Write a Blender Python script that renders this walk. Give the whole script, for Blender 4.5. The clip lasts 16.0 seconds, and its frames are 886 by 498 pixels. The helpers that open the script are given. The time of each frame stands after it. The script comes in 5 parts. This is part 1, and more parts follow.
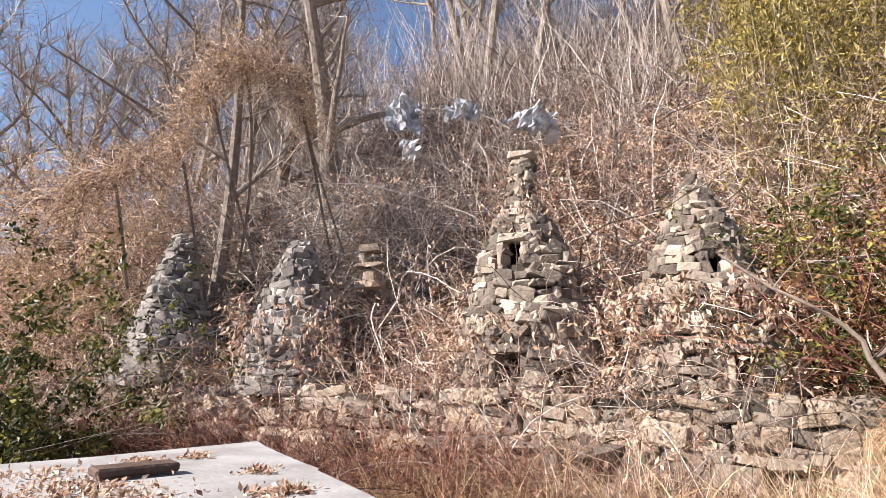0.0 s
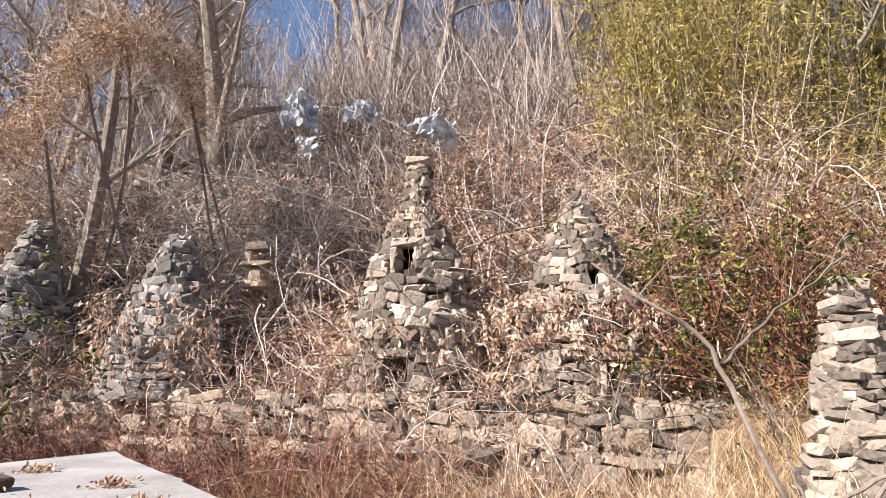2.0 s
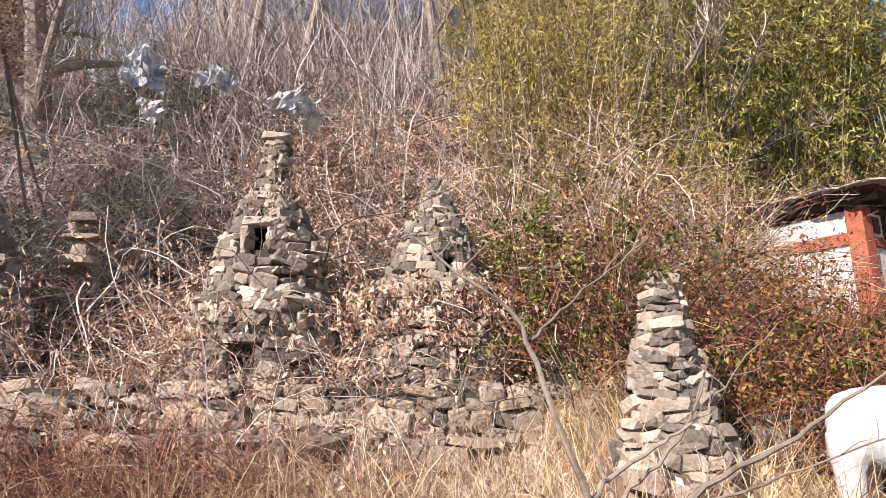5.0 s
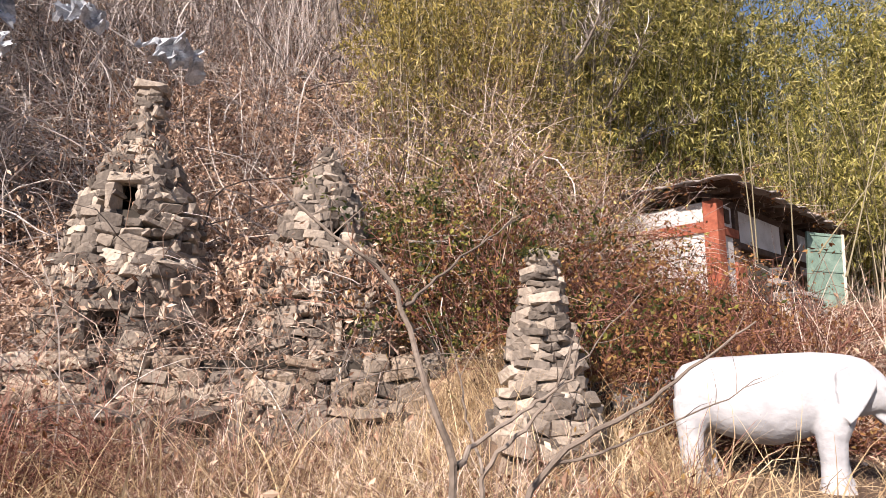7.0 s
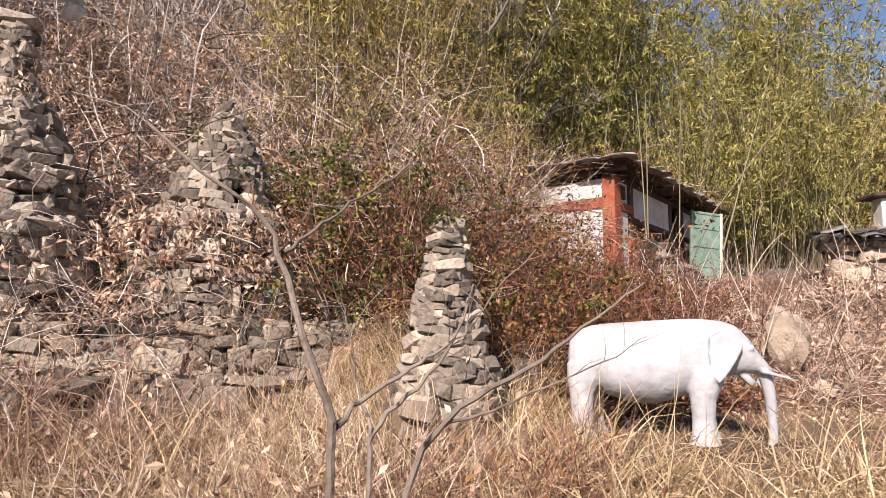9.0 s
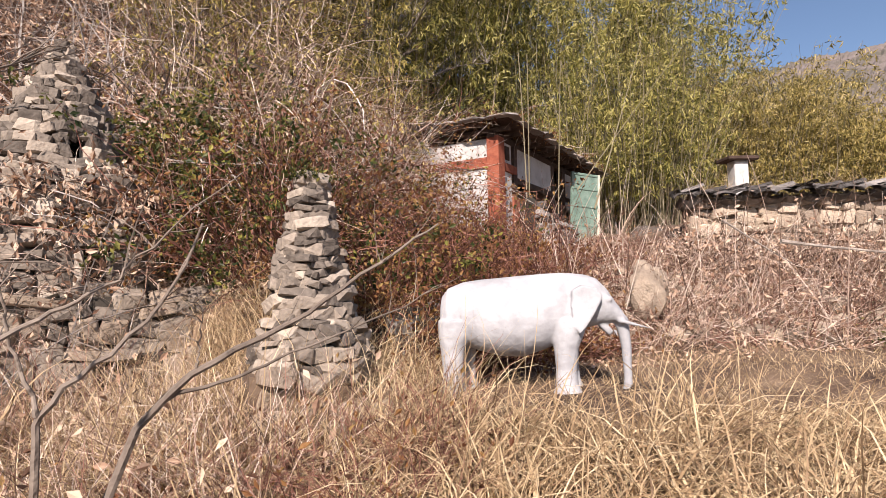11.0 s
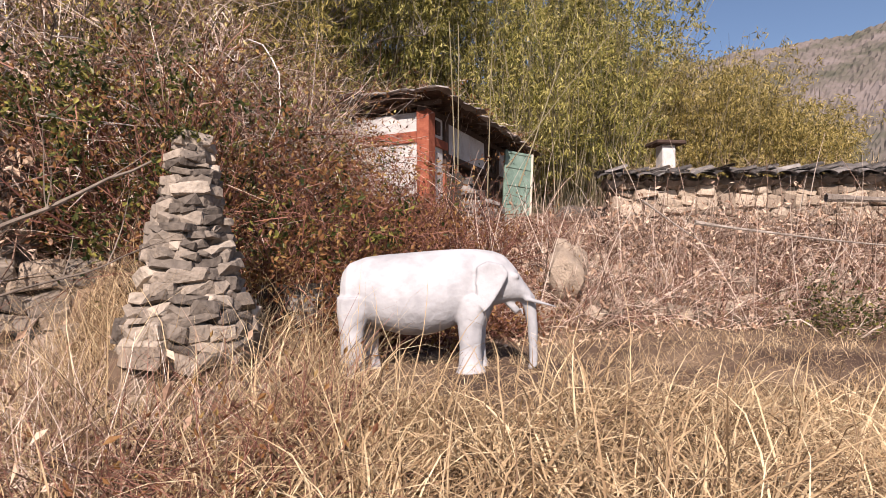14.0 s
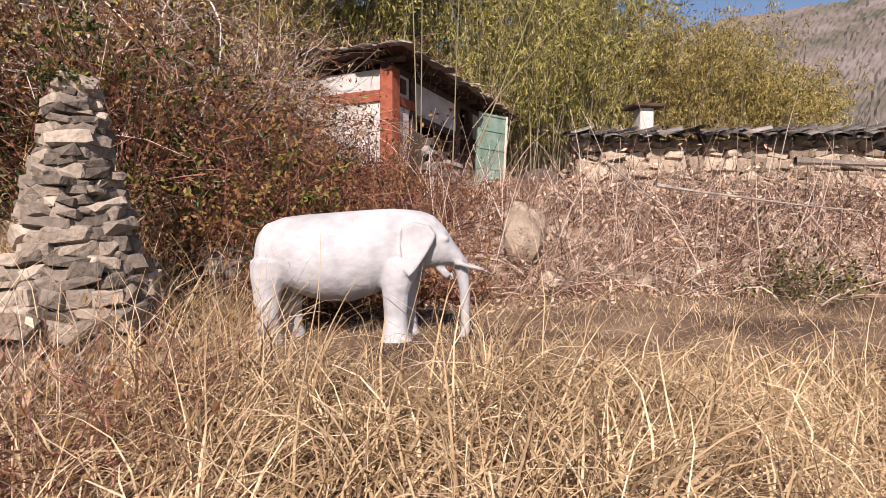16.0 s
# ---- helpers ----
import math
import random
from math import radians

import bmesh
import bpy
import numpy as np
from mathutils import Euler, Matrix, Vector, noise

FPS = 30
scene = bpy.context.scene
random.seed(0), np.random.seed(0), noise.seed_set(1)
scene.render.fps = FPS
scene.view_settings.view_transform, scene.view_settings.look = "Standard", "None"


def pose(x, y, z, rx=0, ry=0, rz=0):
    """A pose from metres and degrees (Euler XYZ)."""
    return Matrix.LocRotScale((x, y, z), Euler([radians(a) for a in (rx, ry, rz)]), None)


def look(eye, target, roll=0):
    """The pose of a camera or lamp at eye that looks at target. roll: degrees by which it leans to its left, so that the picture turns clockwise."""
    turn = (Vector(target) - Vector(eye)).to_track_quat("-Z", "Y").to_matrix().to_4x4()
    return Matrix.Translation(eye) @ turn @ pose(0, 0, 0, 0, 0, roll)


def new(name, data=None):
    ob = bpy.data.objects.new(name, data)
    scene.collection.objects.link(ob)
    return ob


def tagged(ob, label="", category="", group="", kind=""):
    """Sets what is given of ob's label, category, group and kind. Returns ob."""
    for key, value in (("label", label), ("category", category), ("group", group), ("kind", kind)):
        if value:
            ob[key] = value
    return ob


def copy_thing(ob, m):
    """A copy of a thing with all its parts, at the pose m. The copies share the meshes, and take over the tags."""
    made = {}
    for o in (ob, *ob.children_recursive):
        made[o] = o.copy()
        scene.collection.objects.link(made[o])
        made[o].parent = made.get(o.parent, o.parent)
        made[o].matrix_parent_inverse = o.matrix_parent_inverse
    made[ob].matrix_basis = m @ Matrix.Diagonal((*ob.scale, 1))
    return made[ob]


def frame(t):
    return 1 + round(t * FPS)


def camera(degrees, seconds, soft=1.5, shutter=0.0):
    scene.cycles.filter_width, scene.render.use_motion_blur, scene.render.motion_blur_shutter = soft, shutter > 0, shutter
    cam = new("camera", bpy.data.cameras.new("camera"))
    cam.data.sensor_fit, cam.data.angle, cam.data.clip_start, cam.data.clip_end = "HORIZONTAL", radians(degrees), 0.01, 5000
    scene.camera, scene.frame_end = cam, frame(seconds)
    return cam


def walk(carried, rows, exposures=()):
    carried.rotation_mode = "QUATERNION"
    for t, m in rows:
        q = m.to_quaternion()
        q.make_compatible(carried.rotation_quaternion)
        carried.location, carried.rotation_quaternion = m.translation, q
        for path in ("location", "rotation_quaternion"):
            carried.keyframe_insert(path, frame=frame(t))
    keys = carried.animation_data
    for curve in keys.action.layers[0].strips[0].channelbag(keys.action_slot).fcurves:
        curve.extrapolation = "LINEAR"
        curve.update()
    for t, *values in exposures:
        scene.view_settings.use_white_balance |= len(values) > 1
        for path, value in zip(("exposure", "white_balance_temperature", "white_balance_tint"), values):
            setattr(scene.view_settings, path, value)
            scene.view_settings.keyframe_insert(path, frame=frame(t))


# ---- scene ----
import itertools
cam = camera(76.6, 16.0, soft=0.85)
PATH = [
    (0, (1.825, 1.304, 1.424), (1.066, 3.095, 1.89), 0.9),
    (0.5, (1.826, 1.312, 1.423), (1.165, 3.141, 1.891), 0.7),
    (1, (1.828, 1.321, 1.423), (1.255, 3.178, 1.895), 0.8),
    (1.5, (1.83, 1.33, 1.423), (1.342, 3.21, 1.9), 1.0),
    (2, (1.835, 1.336, 1.423), (1.433, 3.234, 1.911), 1.0),
    (2.5, (1.838, 1.338, 1.423), (1.516, 3.249, 1.917), 0.9),
    (3, (1.841, 1.344, 1.421), (1.603, 3.267, 1.915), 0.9),
    (3.2, (1.845, 1.35, 1.423), (1.643, 3.278, 1.915), 0.7),
    (5.3, (1.891, 1.387, 1.412), (2.039, 3.333, 1.848), 0.2),
    (5.5, (1.893, 1.379, 1.411), (2.092, 3.322, 1.838), 0.1),
    (6, (1.9, 1.398, 1.408), (2.205, 3.334, 1.807), 0.1),
    (6.5, (1.899, 1.399, 1.407), (2.267, 3.328, 1.785), 0.4),
    (7, (1.91, 1.416, 1.407), (2.373, 3.328, 1.764), 0.5),
    (7.5, (1.918, 1.42, 1.401), (2.47, 3.314, 1.732), 0.4),
    (8, (1.923, 1.426, 1.4), (2.548, 3.302, 1.705), 0.3),
    (8.2, (1.925, 1.432, 1.399), (2.581, 3.298, 1.697), 0.4),
    (10.3, (2.11, 1.495, 1.372), (3.092, 3.23, 1.527), -0.3),
    (10.5, (2.153, 1.485, 1.371), (3.173, 3.2, 1.516), -0.6),
    (11, (2.225, 1.5, 1.362), (3.32, 3.169, 1.482), -1.2),
    (11.5, (2.231, 1.487, 1.358), (3.384, 3.119, 1.458), -2.2),
    (12, (2.236, 1.486, 1.345), (3.431, 3.088, 1.427), -2.7),
    (12.5, (2.287, 1.482, 1.343), (3.525, 3.05, 1.431), -2.5),
    (13, (2.374, 1.457, 1.335), (3.623, 3.016, 1.418), -0.9),
    (13.5, (2.477, 1.47, 1.322), (3.731, 3.027, 1.38), -0.8),
    (14, (2.609, 1.514, 1.331), (3.865, 3.07, 1.373), -0.4),
    (14.5, (2.73, 1.502, 1.315), (3.983, 3.06, 1.331), -0.4),
    (15, (2.863, 1.462, 1.304), (4.108, 3.027, 1.295), -0.2),
    (15.5, (3.02, 1.474, 1.289), (4.282, 3.024, 1.222), 0.0),
    (16, (3.141, 1.466, 1.287), (4.423, 2.999, 1.212), -0.1),
]
walk(cam, [(t, look(e, g, r)) for t, e, g, r in PATH], exposures=[(0.0, 1.46, 6300, 12.5), (3.0, 1.44, 6300, 13), (5.5, 1.27, 6400, 15), (8.0, 1.06, 6450, 16), (10.5, 0.92, 6450, 16.5), (16.0, 0.76, 6550, 19)])

# ---- world and sun ----
SUN_EL, SUN_AZ = radians(36), radians(226)      # azimuth clockwise from +y, the way towards the sun
world = bpy.data.worlds.new("world")
scene.world = world
world.use_nodes = True
wn = world.node_tree.nodes
sky = wn.new("ShaderNodeTexSky")
sky.sky_type, sky.sun_disc = "NISHITA", False
sky.sun_elevation, sky.sun_rotation = SUN_EL, SUN_AZ
sky.air_density, sky.dust_density, sky.ozone_density = 1.0, 0.6, 2.0
world.node_tree.links.new(sky.outputs[0], wn["Background"].inputs[0])
wn["Background"].inputs[1].default_value = 0.068
sun_data = bpy.data.lights.new("sun", "SUN")
sun_data.energy, sun_data.angle, sun_data.color = 5.0, radians(0.6), (1.0, 0.9, 0.78)
sun = new("sun", sun_data)
sun_way = Vector((math.sin(SUN_AZ) * math.cos(SUN_EL), math.cos(SUN_AZ) * math.cos(SUN_EL), math.sin(SUN_EL)))
sun.matrix_world = look(sun_way * 50, (0, 0, 0))

# ---- materials ----


def material(name, stops, rough=0.85, scale=6.0, by="object", bump=0.3, spread=0.5, fine=40.0, through_light=0.0, metal=0.0):
    """Noise at two scales over a ramp of colours; by: what sets one piece apart from another."""
    m = bpy.data.materials.new(name)
    m.use_nodes = True
    n, l = m.node_tree.nodes, m.node_tree.links
    b = n["Principled BSDF"]
    b.inputs["Roughness"].default_value, b.inputs["Metallic"].default_value = rough, metal
    b.inputs["Specular IOR Level"].default_value = 0.25
    co = n.new("ShaderNodeTexCoord")
    big, small = n.new("ShaderNodeTexNoise"), n.new("ShaderNodeTexNoise")
    big.inputs["Scale"].default_value, big.inputs["Detail"].default_value = scale, 4
    small.inputs["Scale"].default_value, small.inputs["Detail"].default_value = fine, 3
    geo = n.new("ShaderNodeNewGeometry")
    l.new(geo.outputs["Position"], big.inputs["Vector"])
    l.new(geo.outputs["Position"], small.inputs["Vector"])
    rnd = (n.new("ShaderNodeObjectInfo") if by == "object" else geo).outputs["Random" if by == "object" else "Random Per Island"]
    mix = n.new("ShaderNodeMath")
    mix.operation = "MULTIPLY_ADD"
    mix.inputs[1].default_value = spread
    l.new(rnd, mix.inputs[0])
    add = n.new("ShaderNodeMath")
    add.operation = "MULTIPLY_ADD"
    add.inputs[1].default_value = (1 - spread) * 1.1
    l.new(big.outputs["Fac"], add.inputs[0])
    off = n.new("ShaderNodeMath")
    off.operation = "MULTIPLY_ADD"
    off.inputs[1].default_value, off.inputs[2].default_value = 0.35, -0.2
    l.new(small.outputs["Fac"], off.inputs[0])
    l.new(off.outputs[0], add.inputs[2])
    l.new(add.outputs[0], mix.inputs[2])
    ramp = n.new("ShaderNodeValToRGB")
    while len(ramp.color_ramp.elements) < len(stops):
        ramp.color_ramp.elements.new(0.5)
    for i, c in enumerate(stops):
        ramp.color_ramp.elements[i].position = 0.12 + 0.76 * i / max(1, len(stops) - 1)
        ramp.color_ramp.elements[i].color = (*c, 1)
    l.new(mix.outputs[0], ramp.inputs[0])
    l.new(ramp.outputs[0], b.inputs["Base Color"])
    if bump:
        bp = n.new("ShaderNodeBump")
        bp.inputs["Strength"].default_value, bp.inputs["Distance"].default_value = bump, 0.02
        l.new(small.outputs["Fac"], bp.inputs["Height"])
        l.new(bp.outputs[0], b.inputs["Normal"])
    if through_light:
        tr = n.new("ShaderNodeBsdfTranslucent")
        mx = n.new("ShaderNodeMixShader")
        mx.inputs[0].default_value = through_light
        l.new(ramp.outputs[0], tr.inputs[0])
        l.new(b.outputs[0], mx.inputs[1])
        l.new(tr.outputs[0], mx.inputs[2])
        l.new(mx.outputs[0], n["Material Output"].inputs[0])
    return m


M_EARTH = material("earth_and_leaf_litter", [(0.025, 0.016, 0.011), (0.08, 0.05, 0.036), (0.17, 0.115, 0.078), (0.3, 0.215, 0.15)], 0.95, 1.3, bump=0.8, fine=30, spread=0.0)
M_STONE = material("fieldstone", [(0.07, 0.057, 0.048), (0.15, 0.125, 0.105), (0.26, 0.215, 0.175), (0.44, 0.375, 0.31)], 0.9, 7, bump=0.8, spread=0.65, fine=28)
M_GREYSTONE = material("grey_fieldstone", [(0.07, 0.062, 0.058), (0.18, 0.165, 0.155), (0.36, 0.335, 0.315)], 0.9, 8, bump=0.7, spread=0.6)
M_TANSTONE = material("tan_fieldstone", [(0.11, 0.085, 0.065), (0.23, 0.18, 0.14), (0.35, 0.28, 0.215), (0.5, 0.42, 0.34)], 0.92, 6, bump=0.8, spread=0.55)
M_TANCORE = material("tan_earth_core", [(0.07, 0.05, 0.035), (0.2, 0.14, 0.1)], 1.0, 5, spread=0.0)
# Near-black core colour that stands for the shade in joints and openings.
M_CORE = material("gap_shade_core", [(0.03, 0.025, 0.02), (0.07, 0.06, 0.05)], 1.0, 5, spread=0.0)
M_TWIG = material("dry_twigs", [(0.06, 0.036, 0.026), (0.24, 0.155, 0.115), (0.56, 0.42, 0.34), (0.82, 0.71, 0.62)], 0.85, 3, "island", 0, 0.75)
M_REDTWIG = material("reddish_twigs", [(0.06, 0.025, 0.02), (0.18, 0.075, 0.055), (0.38, 0.2, 0.15)], 0.8, 3, "island", 0, 0.7)
M_GREYTWIG = material("grey_branches", [(0.1, 0.085, 0.078), (0.34, 0.295, 0.27), (0.66, 0.6, 0.56)], 0.85, 3, "island", 0, 0.75)
M_BROWNCANE = material("brown_grey_saplings", [(0.09, 0.07, 0.065), (0.3, 0.25, 0.235), (0.6, 0.53, 0.5)], 0.85, 3, "island", 0, 0.8)
M_SAPBARK = material("pale_sapling_bark", [(0.07, 0.055, 0.045), (0.17, 0.135, 0.11), (0.3, 0.25, 0.21)], 0.85, 9, bump=0.5, spread=0.2)
M_DRYLEAF = material("dry_leaves", [(0.12, 0.062, 0.04), (0.38, 0.24, 0.165), (0.57, 0.41, 0.3), (0.74, 0.58, 0.45)], 0.75, 2, "island", 0, 0.75, through_light=0.25)
M_STRAWLEAF = material("tan_straw_leaves", [(0.2, 0.13, 0.08), (0.45, 0.31, 0.19), (0.62, 0.46, 0.3), (0.74, 0.6, 0.42)], 0.8, 2, "island", 0, 0.75, through_light=0.25)
M_RUSTLEAF = material("rust_brown_leaves", [(0.04, 0.018, 0.01), (0.13, 0.05, 0.022), (0.24, 0.12, 0.045), (0.34, 0.24, 0.09)], 0.7, 1.2, "island", 0, 0.6, through_light=0.25)
M_GREENLEAF = material("evergreen_leaves", [(0.01, 0.017, 0.005), (0.03, 0.042, 0.011), (0.1, 0.1, 0.025), (0.34, 0.3, 0.07)], 0.45, 1.2, "island", 0, 0.6, through_light=0.3)
M_BAMBOOLEAF = material("bamboo_leaves", [(0.03, 0.036, 0.01), (0.16, 0.155, 0.04), (0.43, 0.38, 0.11), (0.66, 0.58, 0.27)], 0.5, 0.5, "island", 0, 0.6, through_light=0.35)
M_GOLDLEAF = material("golden_bamboo_leaves", [(0.07, 0.06, 0.02), (0.22, 0.18, 0.05), (0.45, 0.36, 0.12), (0.62, 0.5, 0.25)], 0.6, 1.2, "island", 0, 0.7, through_light=0.35)
M_SCRUBLEAF = material("olive_scrub_leaves", [(0.045, 0.042, 0.014), (0.2, 0.165, 0.045), (0.46, 0.37, 0.11), (0.66, 0.54, 0.27)], 0.6, 0.8, "island", 0, 0.6, through_light=0.35)
M_CULM = material("bamboo_culms", [(0.07, 0.06, 0.035), (0.17, 0.145, 0.085), (0.42, 0.36, 0.26)], 0.55, 1, "island", 0, 0.85)
M_GRASS = material("straw_grass", [(0.1, 0.06, 0.04), (0.33, 0.225, 0.13), (0.6, 0.45, 0.275), (0.86, 0.72, 0.5)], 0.7, 1.0, "island", 0, 0.6, through_light=0.25)
M_BARK = material("bark", [(0.085, 0.068, 0.056), (0.22, 0.185, 0.16), (0.42, 0.37, 0.32)], 0.95, 9, bump=1.0, spread=0.3)
M_WHITE = material("chalky_white_paint", [(0.17, 0.16, 0.155), (0.3, 0.3, 0.315), (0.4, 0.4, 0.42), (0.46, 0.46, 0.48)], 0.8, 3.2, bump=0.5, spread=0.0, fine=14)
M_PLASTER = material("weathered_plaster", [(0.26, 0.23, 0.21), (0.46, 0.44, 0.43), (0.55, 0.54, 0.54)], 0.85, 3, bump=0.3, spread=0.0)
M_REDWOOD = material("red_painted_timber", [(0.1, 0.035, 0.025), (0.25, 0.07, 0.04), (0.34, 0.12, 0.07)], 0.75, 9, bump=0.4, spread=0.1)
M_DARKWOOD = material("dark_old_timber", [(0.03, 0.018, 0.014), (0.07, 0.045, 0.035), (0.13, 0.09, 0.07)], 0.85, 9, bump=0.4, spread=0.3)
M_PALEWOOD = material("pale_old_timber", [(0.3, 0.25, 0.2), (0.5, 0.44, 0.36), (0.62, 0.56, 0.48)], 0.8, 9, bump=0.3, spread=0.3)
M_GREENPAINT = material("faded_green_paint", [(0.08, 0.12, 0.1), (0.15, 0.22, 0.18), (0.23, 0.3, 0.26)], 0.7, 5, bump=0.2, spread=0.0)
M_TILE = material("grey_roof_tile", [(0.09, 0.082, 0.078), (0.2, 0.18, 0.17), (0.34, 0.31, 0.29)], 0.85, 6, bump=0.4, spread=0.5)
M_SLAB = material("whitish_concrete", [(0.16, 0.145, 0.135), (0.27, 0.262, 0.26), (0.38, 0.375, 0.375)], 0.8, 3.5, bump=0.2, spread=0.0)
M_TARP = material("silvery_plastic", [(0.05, 0.055, 0.065), (0.42, 0.44, 0.48), (0.8, 0.82, 0.87)], 0.35, 9, bump=0.2, spread=0.2)

# Green and brown woods; the paler greyish stops have distance haze mixed in.
M_HILL = material("hazy_far_hill_woods", [(0.04, 0.048, 0.035), (0.085, 0.08, 0.062), (0.15, 0.125, 0.115), (0.2, 0.17, 0.165)], 1.0, 0.045, bump=0, spread=0.0, fine=0.35)

# ---- mesh helpers ----


def raw_mesh(name, verts, faces, mat, smooth=False):
    """A mesh from numpy arrays; faces all have the same number of corners."""
    me = bpy.data.meshes.new(name)
    verts, faces = np.asarray(verts, np.float32), np.asarray(faces, np.int32)
    k = faces.shape[1]
    me.vertices.add(len(verts))
    me.vertices.foreach_set("co", verts.ravel())
    me.loops.add(faces.size)
    me.loops.foreach_set("vertex_index", faces.ravel())
    me.polygons.add(len(faces))
    me.polygons.foreach_set("loop_start", np.arange(0, faces.size, k, dtype=np.int32))
    me.polygons.foreach_set("use_smooth", np.full(len(faces), smooth))
    me.update(calc_edges=True)
    me.materials.append(mat)
    return me


def part(name, bm, mat, parent=None, label="", smooth=False):
    me = bpy.data.meshes.new(name)
    bmesh.ops.recalc_face_normals(bm, faces=bm.faces)
    for f in bm.faces:
        f.smooth = smooth
    bm.to_mesh(me)
    bm.free()
    me.materials.append(mat)
    ob = new(name, me)
    ob.parent = parent
    return tagged(ob, label)


def box(bm, size, at=(0, 0, 0), turn=None, bevel=0.0):
    made = bmesh.ops.create_cube(bm, size=1, matrix=Matrix.Translation(at) @ (turn or Matrix.Identity(4)) @ Matrix.Diagonal((*size, 1)))
    if bevel:
        edges = list({e for v in made["verts"] for e in v.link_edges})
        bmesh.ops.bevel(bm, geom=edges, offset=bevel, segments=1, affect="EDGES")
    return bm


def empty(name, at, label, category, group="", rz=0.0):
    ob = new(name)
    ob.empty_display_size = 0.2
    ob.matrix_world = pose(*at, 0, 0, rz)
    return tagged(ob, label, category, group)


rng = np.random.default_rng(7)


def stone_mesh(name, seed, mat, flat=0.0):
    """A rough fieldstone about 1 x 1 x 1: the hull of points pushed out to a rounded block."""
    r = np.random.default_rng(seed)
    bm = bmesh.new()
    for sx, sy, sz in itertools.product((-1, 1), (-1, 1), (-1, 1)):
        for _ in range(3):
            p = np.array([sx * r.uniform(0.35, 1.0), sy * r.uniform(0.35, 1.0), sz * r.uniform(0.35, 1.0)])
            p *= 0.55 / (np.sum(np.abs(p) ** 2.6) ** (1 / 2.6)) * r.uniform(0.9, 1.08)
            p[2] = math.copysign(min(abs(p[2]), 0.46 + flat * r.uniform(0, 0.1)), p[2])
            bm.verts.new(Vector(p))
    made = bmesh.ops.convex_hull(bm, input=list(bm.verts))
    bmesh.ops.delete(bm, geom=list({g for g in made["geom_interior"] if g.is_valid}), context="VERTS")
    bmesh.ops.recalc_face_normals(bm, faces=bm.faces)
    me = bpy.data.meshes.new(name)
    bm.to_mesh(me)
    bm.free()
    me.materials.append(mat)
    return me


STONES = [stone_mesh("stone", i, M_STONE) for i in range(16)]
GREYS = [stone_mesh("grey_stone", 40 + i, M_GREYSTONE) for i in range(12)]
TANS = [stone_mesh("tan_stone", 60 + i, M_TANSTONE) for i in range(12)]


def put_stone(parent, m, pool=STONES, name="stone"):
    ob = new(name, pool[int(rng.integers(len(pool)))])
    ob.parent = parent
    ob.matrix_basis = m
    return ob


# ---- the lie of the land ----
TOE = [(-30.0, 8.0), (-9.0, 7.2), (-5.0, 7.1), (2.9, 7.1), (3.15, 5.4), (4.1, 4.85), (5.0, 5.9), (6.6, 6.2), (7.9, 5.3), (9.2, 4.4), (12.2, 1.8), (17.0, -2.5), (30.0, -14.0)]
REACH = [-6, 0, 0.4, 0.9, 1.6, 2.6, 4.0, 6.0, 9.0, 13.0, 18.0, 40.0]
FARLEFT = [0, .1, 1.3, 1.6, 2.5, 3.4, 4.7, 5.8, 6.8, 7.4, 8.0, 9]
LEFT = [0, .1, 1.3, 1.38, 1.6, 2.3, 4.1, 6.8, 10.6, 13.5, 15, 17]
MID = [0, .5, .7, .95, 1.3, 1.7, 2.3, 3.2, 4.6, 8.5, 10.5, 12]
SHED = [0, .55, .75, 1.0, 1.5, 1.9, 2.0, 2.1, 2.8, 4.5, 6.5, 9]
RIGHT = [0, .55, .75, 1.05, 1.6, 2.3, 2.35, 2.4, 2.5, 2.8, 3.2, 4]
TABLE = np.array([FARLEFT, FARLEFT, LEFT, LEFT, MID, MID, MID, MID, SHED, RIGHT, RIGHT, RIGHT, RIGHT], float)


def land(x, y):
    """Height of the ground, for arrays."""
    x, y = np.asarray(x, float), np.asarray(y, float)
    best, side, s = np.full(x.shape, 1e9), np.zeros(x.shape), np.zeros(x.shape)
    for i in range(len(TOE) - 1):
        (ax, ay), (bx, by) = TOE[i], TOE[i + 1]
        dx, dy = bx - ax, by - ay
        u = np.clip(((x - ax) * dx + (y - ay) * dy) / (dx * dx + dy * dy), 0, 1)
        px, py = x - ax - u * dx, y - ay - u * dy
        d = np.hypot(px, py)
        near = d < best
        best, s = np.where(near, d, best), np.where(near, i + u, s)
        side = np.where(near, np.sign(dx * py - dy * px), side)
    d = best * side
    lo = np.clip(s.astype(int), 0, len(TOE) - 2)
    f = s - lo
    cols = [np.interp(d, REACH, row) for row in TABLE]
    cols = np.array(cols)
    grid = np.indices(x.shape)
    a = cols[(lo, *grid)] if x.ndim else cols[lo]
    b = cols[(lo + 1, *grid)] if x.ndim else cols[lo + 1]
    z = a * (1 - f) + b * f
    front = np.clip((x - 2.2) / 2.0, 0, 1)
    flat = np.where(x > -100, 0.52 * front * np.clip((d + 4.2) / 2.4, 0, 1) + 0.1 * (1 - front) * np.clip((d + 3) / 3, 0, 1), 0)
    z = np.where(d < 0, flat, z)
    bumps = 0.05 * np.sin(1.7 * x + 0.6 * y) * np.cos(1.3 * y - 0.4 * x) + 0.03 * np.sin(4.1 * x + 1.0) * np.sin(3.7 * y)
    return z + bumps * np.clip(np.hypot(x - 5, y - 5) / 2, 0.2, 1)


def lz(x, y):
    return float(land(np.array([x]), np.array([y]))[0])


